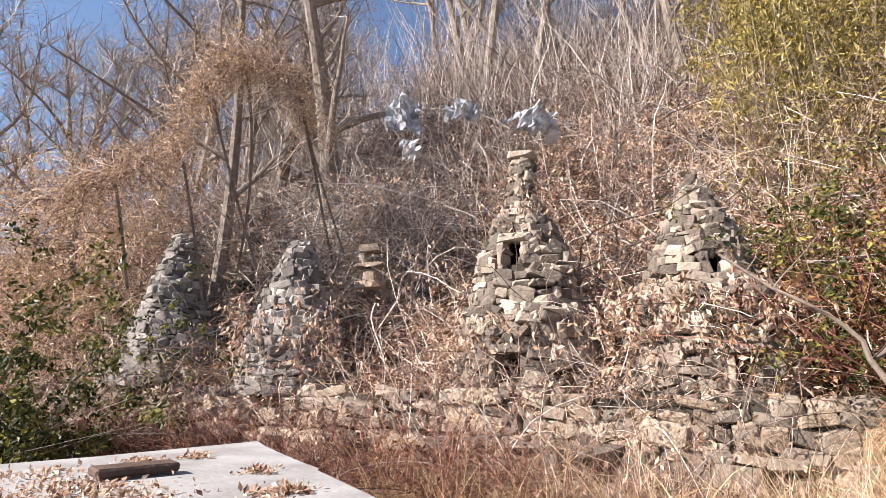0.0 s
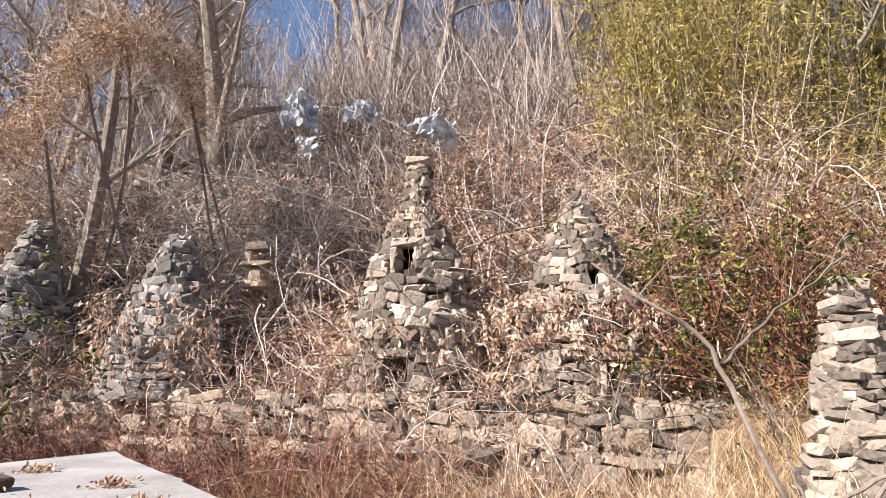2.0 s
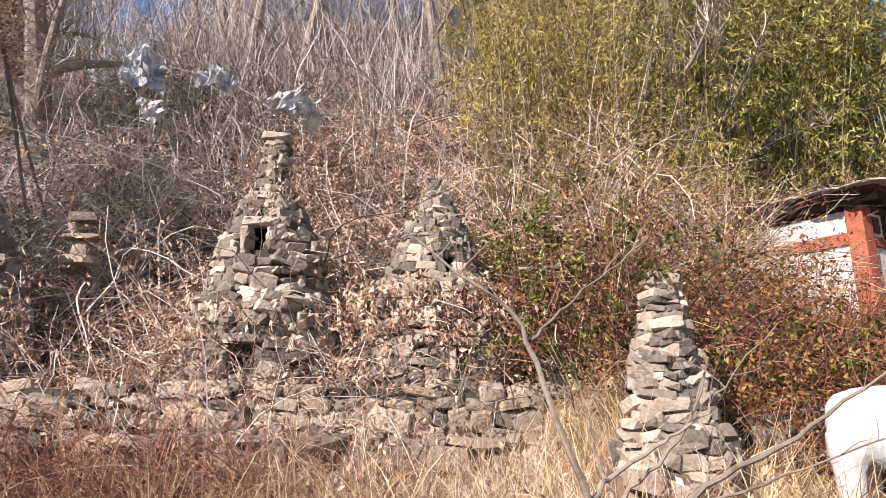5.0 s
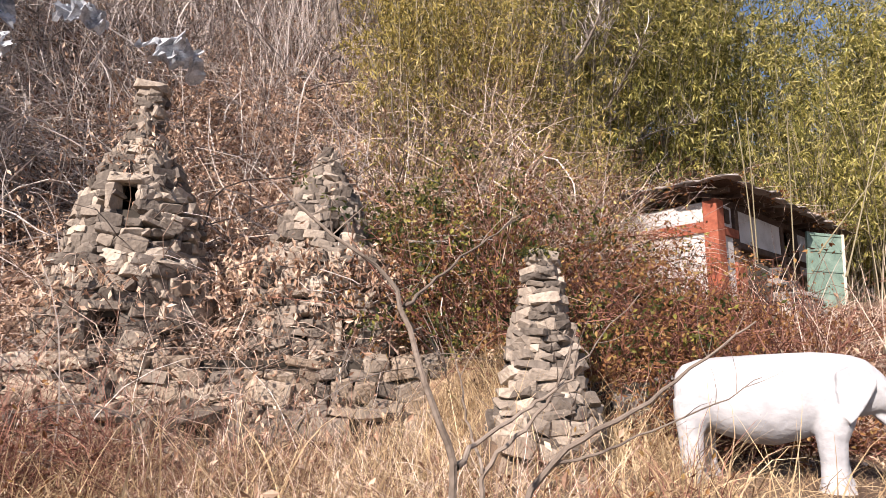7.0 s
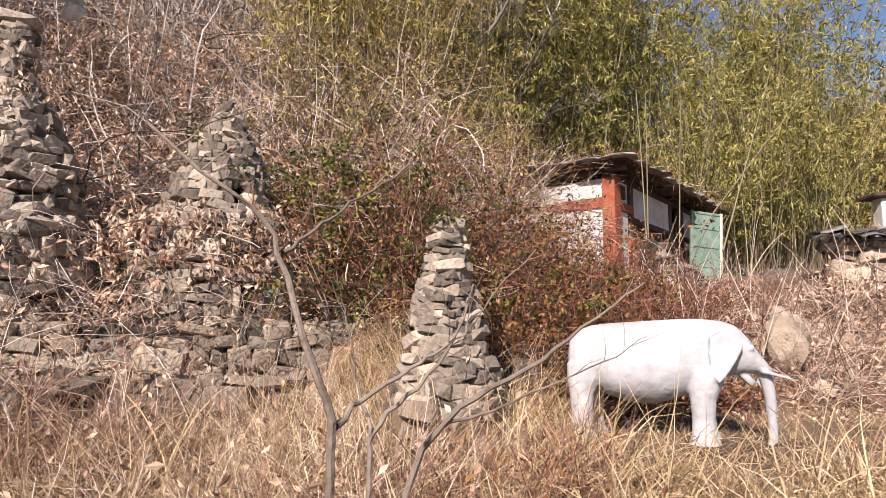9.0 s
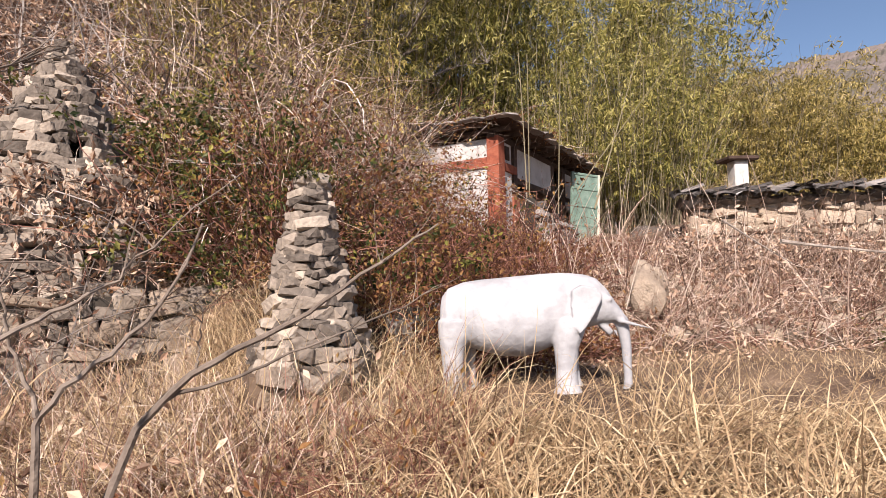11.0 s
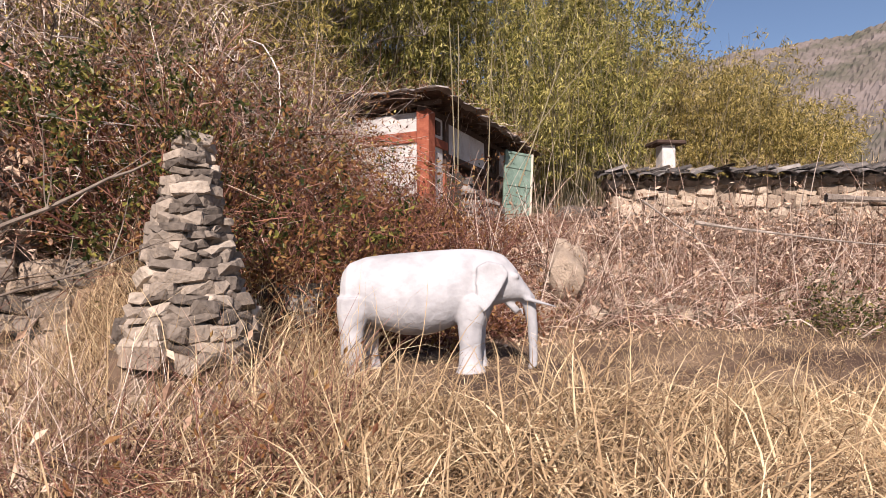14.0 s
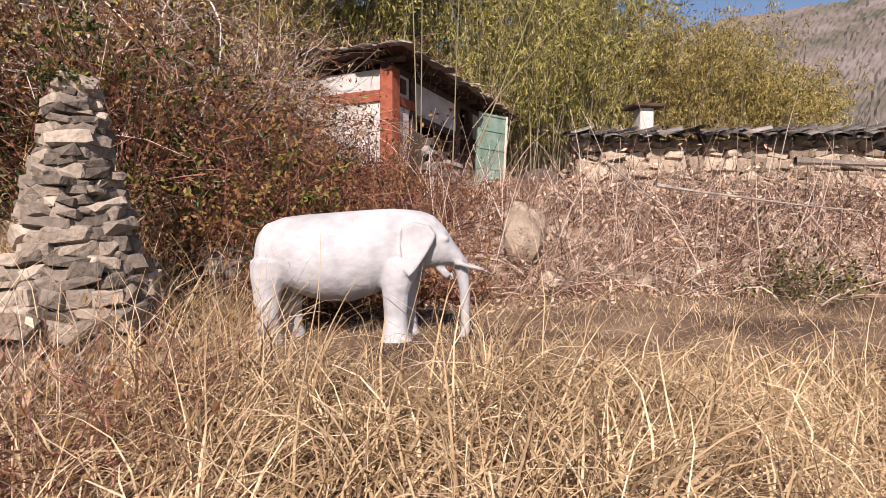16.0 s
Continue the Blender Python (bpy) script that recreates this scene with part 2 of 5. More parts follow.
def ground_sheet():
    xs = np.concatenate([np.linspace(-2500, -40, 14), np.arange(-30, -8, 1.0), np.arange(-8, 18, 0.22), np.arange(18, 40, 1.0), np.linspace(50, 2500, 14)])
    ys = np.concatenate([np.linspace(-2500, -30, 12), np.arange(-20, -2, 1.0), np.arange(-2, 18, 0.22), np.arange(18, 45, 1.0), np.linspace(55, 2500, 14)])
    gx, gy = np.meshgrid(xs, ys)
    gz = land(gx, gy)
    fade = np.clip((np.hypot(gx, gy) - 30) / 60, 0, 1)
    gz = gz * (1 - fade)
    v = np.stack([gx.ravel(), gy.ravel(), gz.ravel()], 1)
    w, h = len(xs), len(ys)
    i = (np.arange(h - 1)[:, None] * w + np.arange(w - 1)).ravel()
    me = raw_mesh("ground", v, np.stack([i, i + 1, i + w + 1, i + w], 1), M_EARTH, True)
    tagged(new("ground", me), "brown earth bank and slope strewn with leaf litter", "ground", kind="structure")


ground_sheet()

# ---- strands, leaves and blades ----


def grow(base, way, length, steps, wander, droop, r):
    """Points of curving strands: base and way are n x 3, length n."""
    n = len(base)
    pts = np.empty((n, steps + 1, 3))
    pts[:, 0] = base
    d = way / np.linalg.norm(way, axis=1, keepdims=True)
    turn = r.normal(0, 1, (n, 3)) * wander
    for k in range(steps):
        d = d + (turn + r.normal(0, wander * 0.8, (n, 3))) / steps + np.array([0, 0, -droop / steps])
        d /= np.linalg.norm(d, axis=1, keepdims=True)
        pts[:, k + 1] = pts[:, k] + d * (length / steps)[:, None]
    return pts


def tubes(pts, radius, taper=0.25):
    """Three-sided tubes along the points."""
    n, k, _ = pts.shape
    t = np.gradient(pts, axis=1)
    t /= np.linalg.norm(t, axis=2, keepdims=True) + 1e-9
    ref = np.where(np.abs(t[..., 2:3]) > 0.9, np.array([1.0, 0, 0]), np.array([0, 0, 1.0]))
    u = np.cross(t, ref)
    u /= np.linalg.norm(u, axis=2, keepdims=True) + 1e-9
    w = np.cross(t, u)
    rad = (radius[:, None] * np.linspace(1, taper, k))[..., None]
    ring = np.stack([pts + rad * (math.cos(a) * u + math.sin(a) * w) for a in (0, 2.094, 4.189)], 2)
    idx = np.arange(n * k * 3).reshape(n, k, 3)
    quads = [np.stack([idx[:, :-1, a], idx[:, :-1, (a + 1) % 3], idx[:, 1:, (a + 1) % 3], idx[:, 1:, a]], -1).reshape(-1, 4) for a in range(3)]
    return ring.reshape(-1, 3), np.concatenate(quads)


def blades(pts, width, r):
    """Flat tapering blades along the points."""
    n, k, _ = pts.shape
    a = r.uniform(0, 2 * np.pi, n)
    side = np.stack([np.cos(a), np.sin(a), r.uniform(-0.3, 0.3, n)], 1)[:, None]
    half = (width[:, None] * np.linspace(1, 0.12, k))[..., None] / 2
    v = np.stack([pts - side * half, pts + side * half], 2)
    idx = np.arange(n * k * 2).reshape(n, k, 2)
    q = np.stack([idx[:, :-1, 0], idx[:, :-1, 1], idx[:, 1:, 1], idx[:, 1:, 0]], -1).reshape(-1, 4)
    return v.reshape(-1, 3), q


def leaves(at, size, r, slim=0.45, hang=0.3):
    """Leaves folded along the rib, at n places."""
    n = len(at)
    a = r.normal(0, 1, (n, 3))
    a[:, 2] -= hang * 2
    a /= np.linalg.norm(a, axis=1, keepdims=True)
    b = np.cross(a, r.normal(0, 1, (n, 3)))
    b /= np.linalg.norm(b, axis=1, keepdims=True) + 1e-9
    c = np.cross(a, b)
    s = size[:, None]
    tip, mid = at + a * s, at + a * s * 0.45
    v = np.stack([at, mid + b * s * slim / 2 + c * s * 0.1, tip, mid - b * s * slim / 2 + c * s * 0.1], 1)
    i = np.arange(n)[:, None] * 4
    return v.reshape(-1, 3), np.concatenate([i + [0, 1, 2], i + [0, 2, 3]])


def stuff(name, mesh_data, mat, label, category, parent=None, kind="stuff"):
    ob = new(name, raw_mesh(name, *mesh_data, mat))
    ob.parent = parent
    return tagged(ob, label, category, "", kind) if parent is None else ob


def scatter(poly, n, r):
    """n places on the land within a polygon of x, y."""
    poly = np.array(poly, float)
    lo, hi = poly.min(0), poly.max(0)
    out = np.empty((0, 2))
    while len(out) < n:
        p = r.uniform(lo, hi, (n, 2))
        inside = np.zeros(n, bool)
        for (ax, ay), (bx, by) in zip(poly, np.roll(poly, -1, 0)):
            hit = (ay > p[:, 1]) != (by > p[:, 1])
            inside ^= hit & (p[:, 0] < (bx - ax) * (p[:, 1] - ay) / (by - ay + 1e-12) + ax)
        out = np.concatenate([out, p[inside]])
    p = out[:n]
    return np.column_stack([p, land(p[:, 0], p[:, 1])])


def ways(n, r, up=1.0, lean=(0, 0), spread=0.6):
    return np.column_stack([r.normal(lean[0], spread, n), r.normal(lean[1], spread, n), np.abs(r.normal(up, 0.35, n)) + 0.05])


def brambles(label, poly, n, length=(0.5, 1.6), mat=None, seed=1, lean=(0, -0.3), wander=1.2, droop=1.1, thick=(0.003, 0.008), leaf=0, leafmat=None, leafsize=(0.05, 0.1), up=0.8, name="bramble_thicket", steps=6, lift=0.0, slim=0.45):
    r = np.random.default_rng(seed)
    base = scatter(poly, n, r)
    base[:, 2] += r.uniform(0, 1, n) * lift
    pts = grow(base, ways(n, r, up, lean), r.uniform(*length, n), steps, wander, droop, r)
    stuff(name, tubes(pts, r.uniform(*thick, n)), mat or M_TWIG, label, "brambles")
    if leaf:
        pick = r.integers(0, n, leaf)
        k = r.uniform(0.25, 1, leaf) * steps
        lo = np.minimum(k.astype(int), steps - 1)
        f = (k - lo)[:, None]
        at = pts[pick, lo] * (1 - f) + pts[pick, lo + 1] * f + r.normal(0, 0.03, (leaf, 3))
        stuff(name.replace("thicket", "leaves") if "thicket" in name else name + "_leaves", leaves(at, r.uniform(*leafsize, leaf), r, slim), leafmat or M_DRYLEAF, label + ", its leaves", "leaves")
    return pts


# ---- walls of dry stone ----


def dry_wall(name, a, b, z0, z1, face_h, label, depth=0.3, length=(0.22, 0.5), batter=0.0, pool=STONES, structure=True, z0b=None, z1b=None, core_mat=None):
    """Courses of stones from a to b, whose face looks to the right of the way from a to b."""
    a, b = Vector((*a, 0)), Vector((*b, 0))
    along = (b - a).normalized()
    face = Vector((along.y, -along.x, 0))
    rz = math.atan2(along.y, along.x)
    total = (b - a).length
    z0b, z1b = z0 if z0b is None else z0b, z1 if z1b is None else z1b
    bm = bmesh.new()
    back = -face * (depth * 0.62)
    rise = max(z1, z1b)
    quad = []
    for t, zl, zh in ((0, z0, z1), (1, z0b, z1b)):
        p = a + along * total * t
        quad.append([p + back * s + Vector((0, 0, z)) for s, z in ((0.3, zl - 0.3), (1.6, zl - 0.3), (1.6, zh - 0.06), (0.3, zh - 0.06))])
    v = [[bm.verts.new(p) for p in row] for row in quad]
    for i in range(4):
        bm.faces.new((v[0][i], v[0][(i + 1) % 4], v[1][(i + 1) % 4], v[1][i]))
    bm.faces.new(v[0]), bm.faces.new(v[1])
    # By default the core is coloured as the shade between the stones.
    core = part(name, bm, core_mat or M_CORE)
    tagged(core, label, "wall", kind="structure") if structure else tagged(core, label, "wall")
    made, z, count = [], 0.0, 0
    height = max(z1 - z0, z1b - z0b)
    while z < height - 0.04:
        h = min(face_h * rng.uniform(0.75, 1.3), height - z)
        s = rng.uniform(0, 0.15)
        while s < total:
            w = rng.uniform(*length)
            f = (s + w / 2) / total
            lo, hi = z0 + (z0b - z0) * f, z1 + (z1b - z1) * f
            if lo + z + h * 0.5 < hi and f < 1:
                out = rng.uniform(-0.05, 0.05)
                p = a + along * (s + w / 2) + face * (out - batter * z - depth * 0.35)
                if lo + z + h * 1.5 > hi and rng.random() < 0.35:
                    s += w
                    continue
                hh = h * rng.uniform(0.75, 1.35)
                m = Matrix.Translation((p.x, p.y, lo + z + h / 2 + rng.uniform(-0.015, 0.015))) @ Euler((rng.uniform(-0.18, 0.18), rng.uniform(-0.24, 0.24), rz + rng.uniform(-0.13, 0.13))).to_matrix().to_4x4() @ Matrix.Diagonal((w * 1.22, depth, hh * 1.25, 1))
                made.append((count, m))
            s += w
            count += 1
        z += h
    for _, m in made:
        put_stone(core, m, pool)
    return core


def stone_tower(at, base_r, top_r, height, label, windows=(), cap=True, squash=0.85, face_h=0.085, stone_w=0.17, seed=3, pool=STONES, shape=None):
    """A cone of stacked fieldstones; windows: (angle, height, width, rise) of square holes."""
    x, y, z = at
    tower = empty("stone_tower", at, label, "stone tower", "stone towers on the bank")
    prof = shape or [(0, base_r), (1, top_r)]
    hs, rs = [p[0] for p in prof], [p[1] for p in prof]

    def radius(h):
        return float(np.interp(h / height, hs, rs))

    bm = bmesh.new()
    rings, levels = [], 16
    for k in range(levels + 1):
        h = height * k / levels
        rr = max(0.02, radius(h) - 0.12)
        rings.append([bm.verts.new((rr * math.cos(t), rr * squash * math.sin(t), h - (0.2 if k == 0 else 0.03))) for t in [2 * math.pi * j / 20 for j in range(20)]])
    for lo, hi in zip(rings, rings[1:]):
        for j in range(20):
            bm.faces.new((lo[j], lo[(j + 1) % 20], hi[(j + 1) % 20], hi[j]))
    bm.faces.new(rings[0]), bm.faces.new(rings[-1])
    # niches are cut in the core behind the holes
    for ang, wh, ww, wr in windows:
        for f in [f for f in bm.faces if len(f.verts) == 4]:
            c = f.calc_center_median()
            a2 = math.atan2(c.y / squash, c.x)
            if abs(math.remainder(a2 - ang, 2 * math.pi)) * radius(c.z) < ww * 0.6 and abs(c.z - wh - wr / 2) < wr * 0.55:
                bm.faces.remove(f)
    # Seen through joints and niches, its colour holds their shade.
    part("core", bm, M_CORE, tower, "inner core of the stone tower, coloured dark as the shade in its gaps")
    h = -0.06
    n = 0
    while h < height - 0.03:
        ch = face_h * rng.uniform(0.75, 1.35) * (1.25 - 0.45 * h / height)
        rr = radius(h + ch / 2)
        t = rng.uniform(0, 1)
        end = t + 2 * math.pi
        while t < end:
            w = stone_w * rng.uniform(0.5, 1.7) * (1.2 - 0.5 * h / height)
            da = w / max(rr, 0.07)
            mid = t + da / 2
            t += da
            ch1 = ch * rng.uniform(0.6, 1.4)
            towards = math.sin(mid)
            if towards > 0.55:
                continue
            hole = any(abs(math.remainder(mid - ang, 2 * math.pi)) * rr < ww / 2 + w * 0.32 and wh < h + ch / 2 < wh + wr for ang, wh, ww, wr in windows)
            if hole:
                continue
            d = min(0.26, rr * 0.9)
            q = rr - d * 0.42 + rng.uniform(-0.03, 0.03)
            m = Matrix.Translation((q * math.cos(mid), q * squash * math.sin(mid), h + ch / 2)) @ Euler((rng.uniform(-0.2, 0.2), rng.uniform(-0.34, 0.34), mid + math.pi / 2 + rng.uniform(-0.35, 0.35))).to_matrix().to_4x4() @ Matrix.Diagonal((w * 1.32, d, ch1 * 1.42, 1))
            put_stone(tower, m, pool)
            n += 1
        h += ch
    for ang, wh, ww, wr in windows:
        q = radius(wh + wr) - 0.09
        m = Matrix.Translation((q * math.cos(ang), q * squash * math.sin(ang), wh + wr + 0.045)) @ Matrix.Rotation(ang + math.pi / 2 + 0.05, 4, "Z") @ Matrix.Diagonal((ww * 2.0, 0.24, 0.12, 1))
        put_stone(tower, m, pool, "lintel")
        for s in (-1, 1):
            a3 = ang + s * (ww / 2 + 0.05) / radius(wh)
            q = radius(wh + wr / 2) - 0.08
            m = Matrix.Translation((q * math.cos(a3), q * squash * math.sin(a3), wh + wr / 2)) @ Matrix.Rotation(a3 + math.pi / 2, 4, "Z") @ Matrix.Diagonal((0.1, 0.22, wr * 1.05, 1))
            put_stone(tower, m, pool, "jamb")
    if cap:
        put_stone(tower, Matrix.Translation((0, 0, height + 0.02)) @ Matrix.Rotation(0.1, 4, "Y") @ Matrix.Diagonal((top_r * (3.2 if height > 2 else 2.2), top_r * (2.7 if height > 2 else 2.0), 0.12, 1)), pool, "capstone")
    return tower


FRONT = -math.pi / 2
# ---- the elephant ----


def loft(bm, rings):
    rows = [[bm.verts.new(p) for p in ring] for ring in rings]
    n = len(rows[0])
    for lo, hi in zip(rows, rows[1:]):
        for j in range(n):
            bm.faces.new((lo[j], lo[(j + 1) % n], hi[(j + 1) % n], hi[j]))
    bm.faces.new(rows[0]), bm.faces.new(rows[-1])


def oval(c, u, v, n=18):
    return [Vector(c) + Vector(u) * math.cos(2 * math.pi * j / n) + Vector(v) * math.sin(2 * math.pi * j / n) for j in range(n)]


def elephant(at, rz, size):
    """A painted concrete elephant; x runs from the rump to the head, 1 is its height."""
    bm = bmesh.new()
    outline = [(-0.80, 0.5, 0.72, 0.07), (-0.785, 0.44, 0.81, 0.16), (-0.73, 0.41, 0.885, 0.23), (-0.6, 0.395, 0.935, 0.28), (-0.45, 0.34, 0.955, 0.31), (-0.28, 0.295, 0.968, 0.33), (-0.1, 0.29, 0.982, 0.325), (0.06, 0.34, 0.993, 0.3), (0.2, 0.395, 1.0, 0.26), (0.33, 0.46, 0.995, 0.21), (0.45, 0.53, 0.98, 0.18), (0.54, 0.55, 0.945, 0.165), (0.62, 0.56, 0.86, 0.145), (0.69, 0.565, 0.75, 0.115), (0.75, 0.56, 0.665, 0.08), (0.785, 0.56, 0.61, 0.045)]
    loft(bm, [oval((x, 0, (lo + hi) / 2), (0, w, 0), (0, 0, (hi - lo) / 2), 48) for x, lo, hi, w in outline])
    for x, y in ((-0.69, -0.17), (-0.6, 0.17), (0.25, -0.15), (0.31, 0.16)):
        loft(bm, [oval((x + dx, y, z), (w, 0, 0), (0, w * 0.85, 0), 14) for z, w, dx in ((-0.02, 0.125, 0), (0.02, 0.12, 0.005), (0.07, 0.098, 0), (0.2, 0.088, 0), (0.36, 0.1, 0), (0.5, 0.14, 0.02), (0.62, 0.15, 0.03))])
    trunk = [(0.66, 0.66, 0.085), (0.73, 0.6, 0.072), (0.755, 0.5, 0.052), (0.775, 0.36, 0.044), (0.777, 0.2, 0.038), (0.78, 0.08, 0.036), (0.775, 0.03, 0.042), (0.74, 0.0, 0.045), (0.7, 0.0, 0.03)]
    loft(bm, [oval((x, 0, z), (w, 0, w * 0.3 if z < 0.04 else 0), (0, w, 0), 12) for x, z, w in trunk])
    loft(bm, [oval((0.62 - 0.02 * k, 0, 0.55 - 0.02 * k), (0.06, 0, -0.06), (0, 0.06, 0), 10) for k in range(3)])
    for s in (-1, 1):
        loft(bm, [oval((0.69 + 0.052 * k, s * (0.085 + 0.012 * k), 0.595 - 0.014 * k), (0, 0.026 - 0.0036 * k, 0), (0, 0, 0.026 - 0.0036 * k), 8) for k in range(6)])
        loft(bm, [oval((0.66 + 0.012 * k, s * 0.1, 0.52 - 0.03 * k), (0.02 - 0.006 * k, 0, 0), (0, 0.02 - 0.006 * k, 0), 8) for k in range(3)])
        # ear flap with its lower edge running back down to the shoulder
        ear = [(0.3, 0.85), (0.38, 0.895), (0.5, 0.87), (0.55, 0.8), (0.52, 0.73), (0.46, 0.63), (0.39, 0.53), (0.35, 0.5), (0.31, 0.56), (0.29, 0.72)]
        loft(bm, [[Vector((x, s * (yy - 0.17 * max(0, x - 0.42) + 0.35 * max(0, 0.66 - z) * 0.3), z)) for x, z in ear] for yy in (0.17, 0.268)])
        # eye rim
        bmesh.ops.create_uvsphere(bm, u_segments=14, v_segments=10, radius=0.034, matrix=Matrix.Translation((0.615, s * 0.14, 0.775)) @ Matrix.Diagonal((1.15, 0.55, 0.85, 1)))
    bmesh.ops.scale(bm, vec=(size, size, size), verts=bm.verts)
    ob = part("elephant_statue", bm, M_WHITE, smooth=True)
    ob.matrix_world = pose(*at, 0, 0, rz)
    mod = ob.modifiers.new("melt", "REMESH")
    mod.mode, mod.voxel_size, mod.use_smooth_shade = "VOXEL", 0.0105, True
    sm = ob.modifiers.new("soften", "SMOOTH")
    sm.factor, sm.iterations = 0.5, 7
    return tagged(ob, "white painted concrete elephant statue with tusks standing in dry grass", "statue")


# ---- the shed ----


def shed(at, rz):
    """Local x runs along the long side from the near corner, y along the short wall away."""
    s = empty("shed", at, "small whitewashed timber-framed outhouse with a weathered overgrown roof", "outhouse", rz=rz)
    L, W, H = 5.9, 2.7, 2.0

    def piece(name, size, c, mat, label="", turn=None, bevel=0.008, parent=None):
        return part(name, box(bmesh.new(), size, c, turn, bevel), mat, parent or s, label)

    piece("end_wall", (0.1, W, H), (0, W / 2, H / 2), M_PLASTER, "whitewashed plaster wall")
    piece("side_wall", (0.55, 0.1, H), (0.42, 0, H / 2), M_PLASTER, "whitewashed plaster wall")
    piece("side_panel", (2.2, 0.1, 0.62), (2.0, 0, H - 0.31), M_PLASTER, "whitewashed plaster wall")
    piece("side_panel", (2.0, 0.1, 0.9), (4.8, 0, H - 0.45), M_PLASTER, "whitewashed plaster wall")
    piece("back_wall", (L, 0.1, H), (L / 2, W, H / 2), M_PLASTER)
    piece("far_wall", (0.1, W, H), (L, W / 2, H / 2), M_PLASTER)
    piece("corner_post", (0.3, 0.24, H + 0.05), (0.03, -0.02, H / 2), M_REDWOOD, "rust red painted timber post", bevel=0.015)
    piece("beam", (0.14, W - 0.1, 0.2), (-0.02, W / 2 + 0.06, 1.55), M_REDWOOD, "rust red painted timber beam")
    piece("beam", (0.75, 0.14, 0.16), (0.5, -0.02, 1.52), M_REDWOOD, "rust red painted timber beam")
    piece("sill_board", (0.5, 0.13, 0.5), (0.95, -0.02, 0.75), M_REDWOOD, "rust red painted board")
    piece("post", (0.16, 0.16, H), (0.85, 0, H / 2), M_DARKWOOD, "dark old timber post")
    piece("post", (0.16, 0.16, H), (3.1, 0, H / 2), M_DARKWOOD, "dark old timber post")
    piece("post", (0.2, 0.16, H), (3.9, 0, H / 2), M_DARKWOOD, "dark old timber post")
    piece("post", (0.2, 0.16, H), (L, 0, H / 2), M_DARKWOOD, "dark old timber post")
    piece("lintel", (L - 0.9, 0.12, 0.12), (L / 2 + 0.4, -0.01, H - 0.66), M_DARKWOOD, "dark old timber lintel")
    piece("window_frame", (0.2, 0.12, 0.26), (0.45, -0.02, 1.8), M_DARKWOOD, "small dark window")
    piece("wall_plate", (L + 0.3, 0.14, 0.12), (L / 2, 0, H + 0.05), M_DARKWOOD)
    for k in range(13):
        piece("rafter", (0.08, W + 0.7, 0.08), (k * 0.5 - 0.05, W / 2, H + 0.13), M_DARKWOOD, bevel=0)
    piece("roof_deck", (L + 0.9, W + 1.0, 0.05), (L / 2 + 0.1, W / 2 + 0.05, H + 0.2), M_DARKWOOD, "dark board roof", Matrix.Rotation(-0.03, 4, "X"))
    for row in range(7):
        for col in range(13):
            m = Matrix.Translation((col * 0.53 - 0.25 + rng.uniform(-0.07, 0.07), row * 0.57 - 0.34 + rng.uniform(-0.06, 0.06), H + 0.245 + 0.03 * min(row, 6 - row) + rng.uniform(0, 0.03))) @ Euler((rng.uniform(-0.1, 0.06) + (0.08 if row < 3 else -0.08), rng.uniform(-0.05, 0.05), rng.uniform(-0.08, 0.08))).to_matrix().to_4x4() @ Matrix.Diagonal((0.62, 0.66, 0.05, 1))
            put_stone(s, m, SHINGLES, "shingle")
    return s


SHINGLES = [stone_mesh("shingle", 70 + i, M_TILE) for i in range(4)]


def door_leaf(at, rz, lean):
    d = empty("door_leaf", at, "faded green boarded door leaf leaning open beside the outhouse", "door", rz=rz)
    d.rotation_euler[1] = lean
    part("panel", box(bmesh.new(), (0.78, 0.04, 1.8), (0, 0, 0.9), None, 0.006), M_GREENPAINT, d, "faded green boards")
    for s in (-1, 1):
        part("stile", box(bmesh.new(), (0.06, 0.06, 1.82), (s * 0.39, -0.005, 0.9), None, 0.006), M_PALEWOOD if s > 0 else M_GREENPAINT, d, "bare pale wood stile" if s > 0 else "")
    for z in (0.12, 0.55, 1.0, 1.42, 1.76):
        part("rail", box(bmesh.new(), (0.72, 0.05, 0.05), (0, -0.012, z), None, 0.006), M_GREENPAINT, d)
    return d


# ---- trees ----


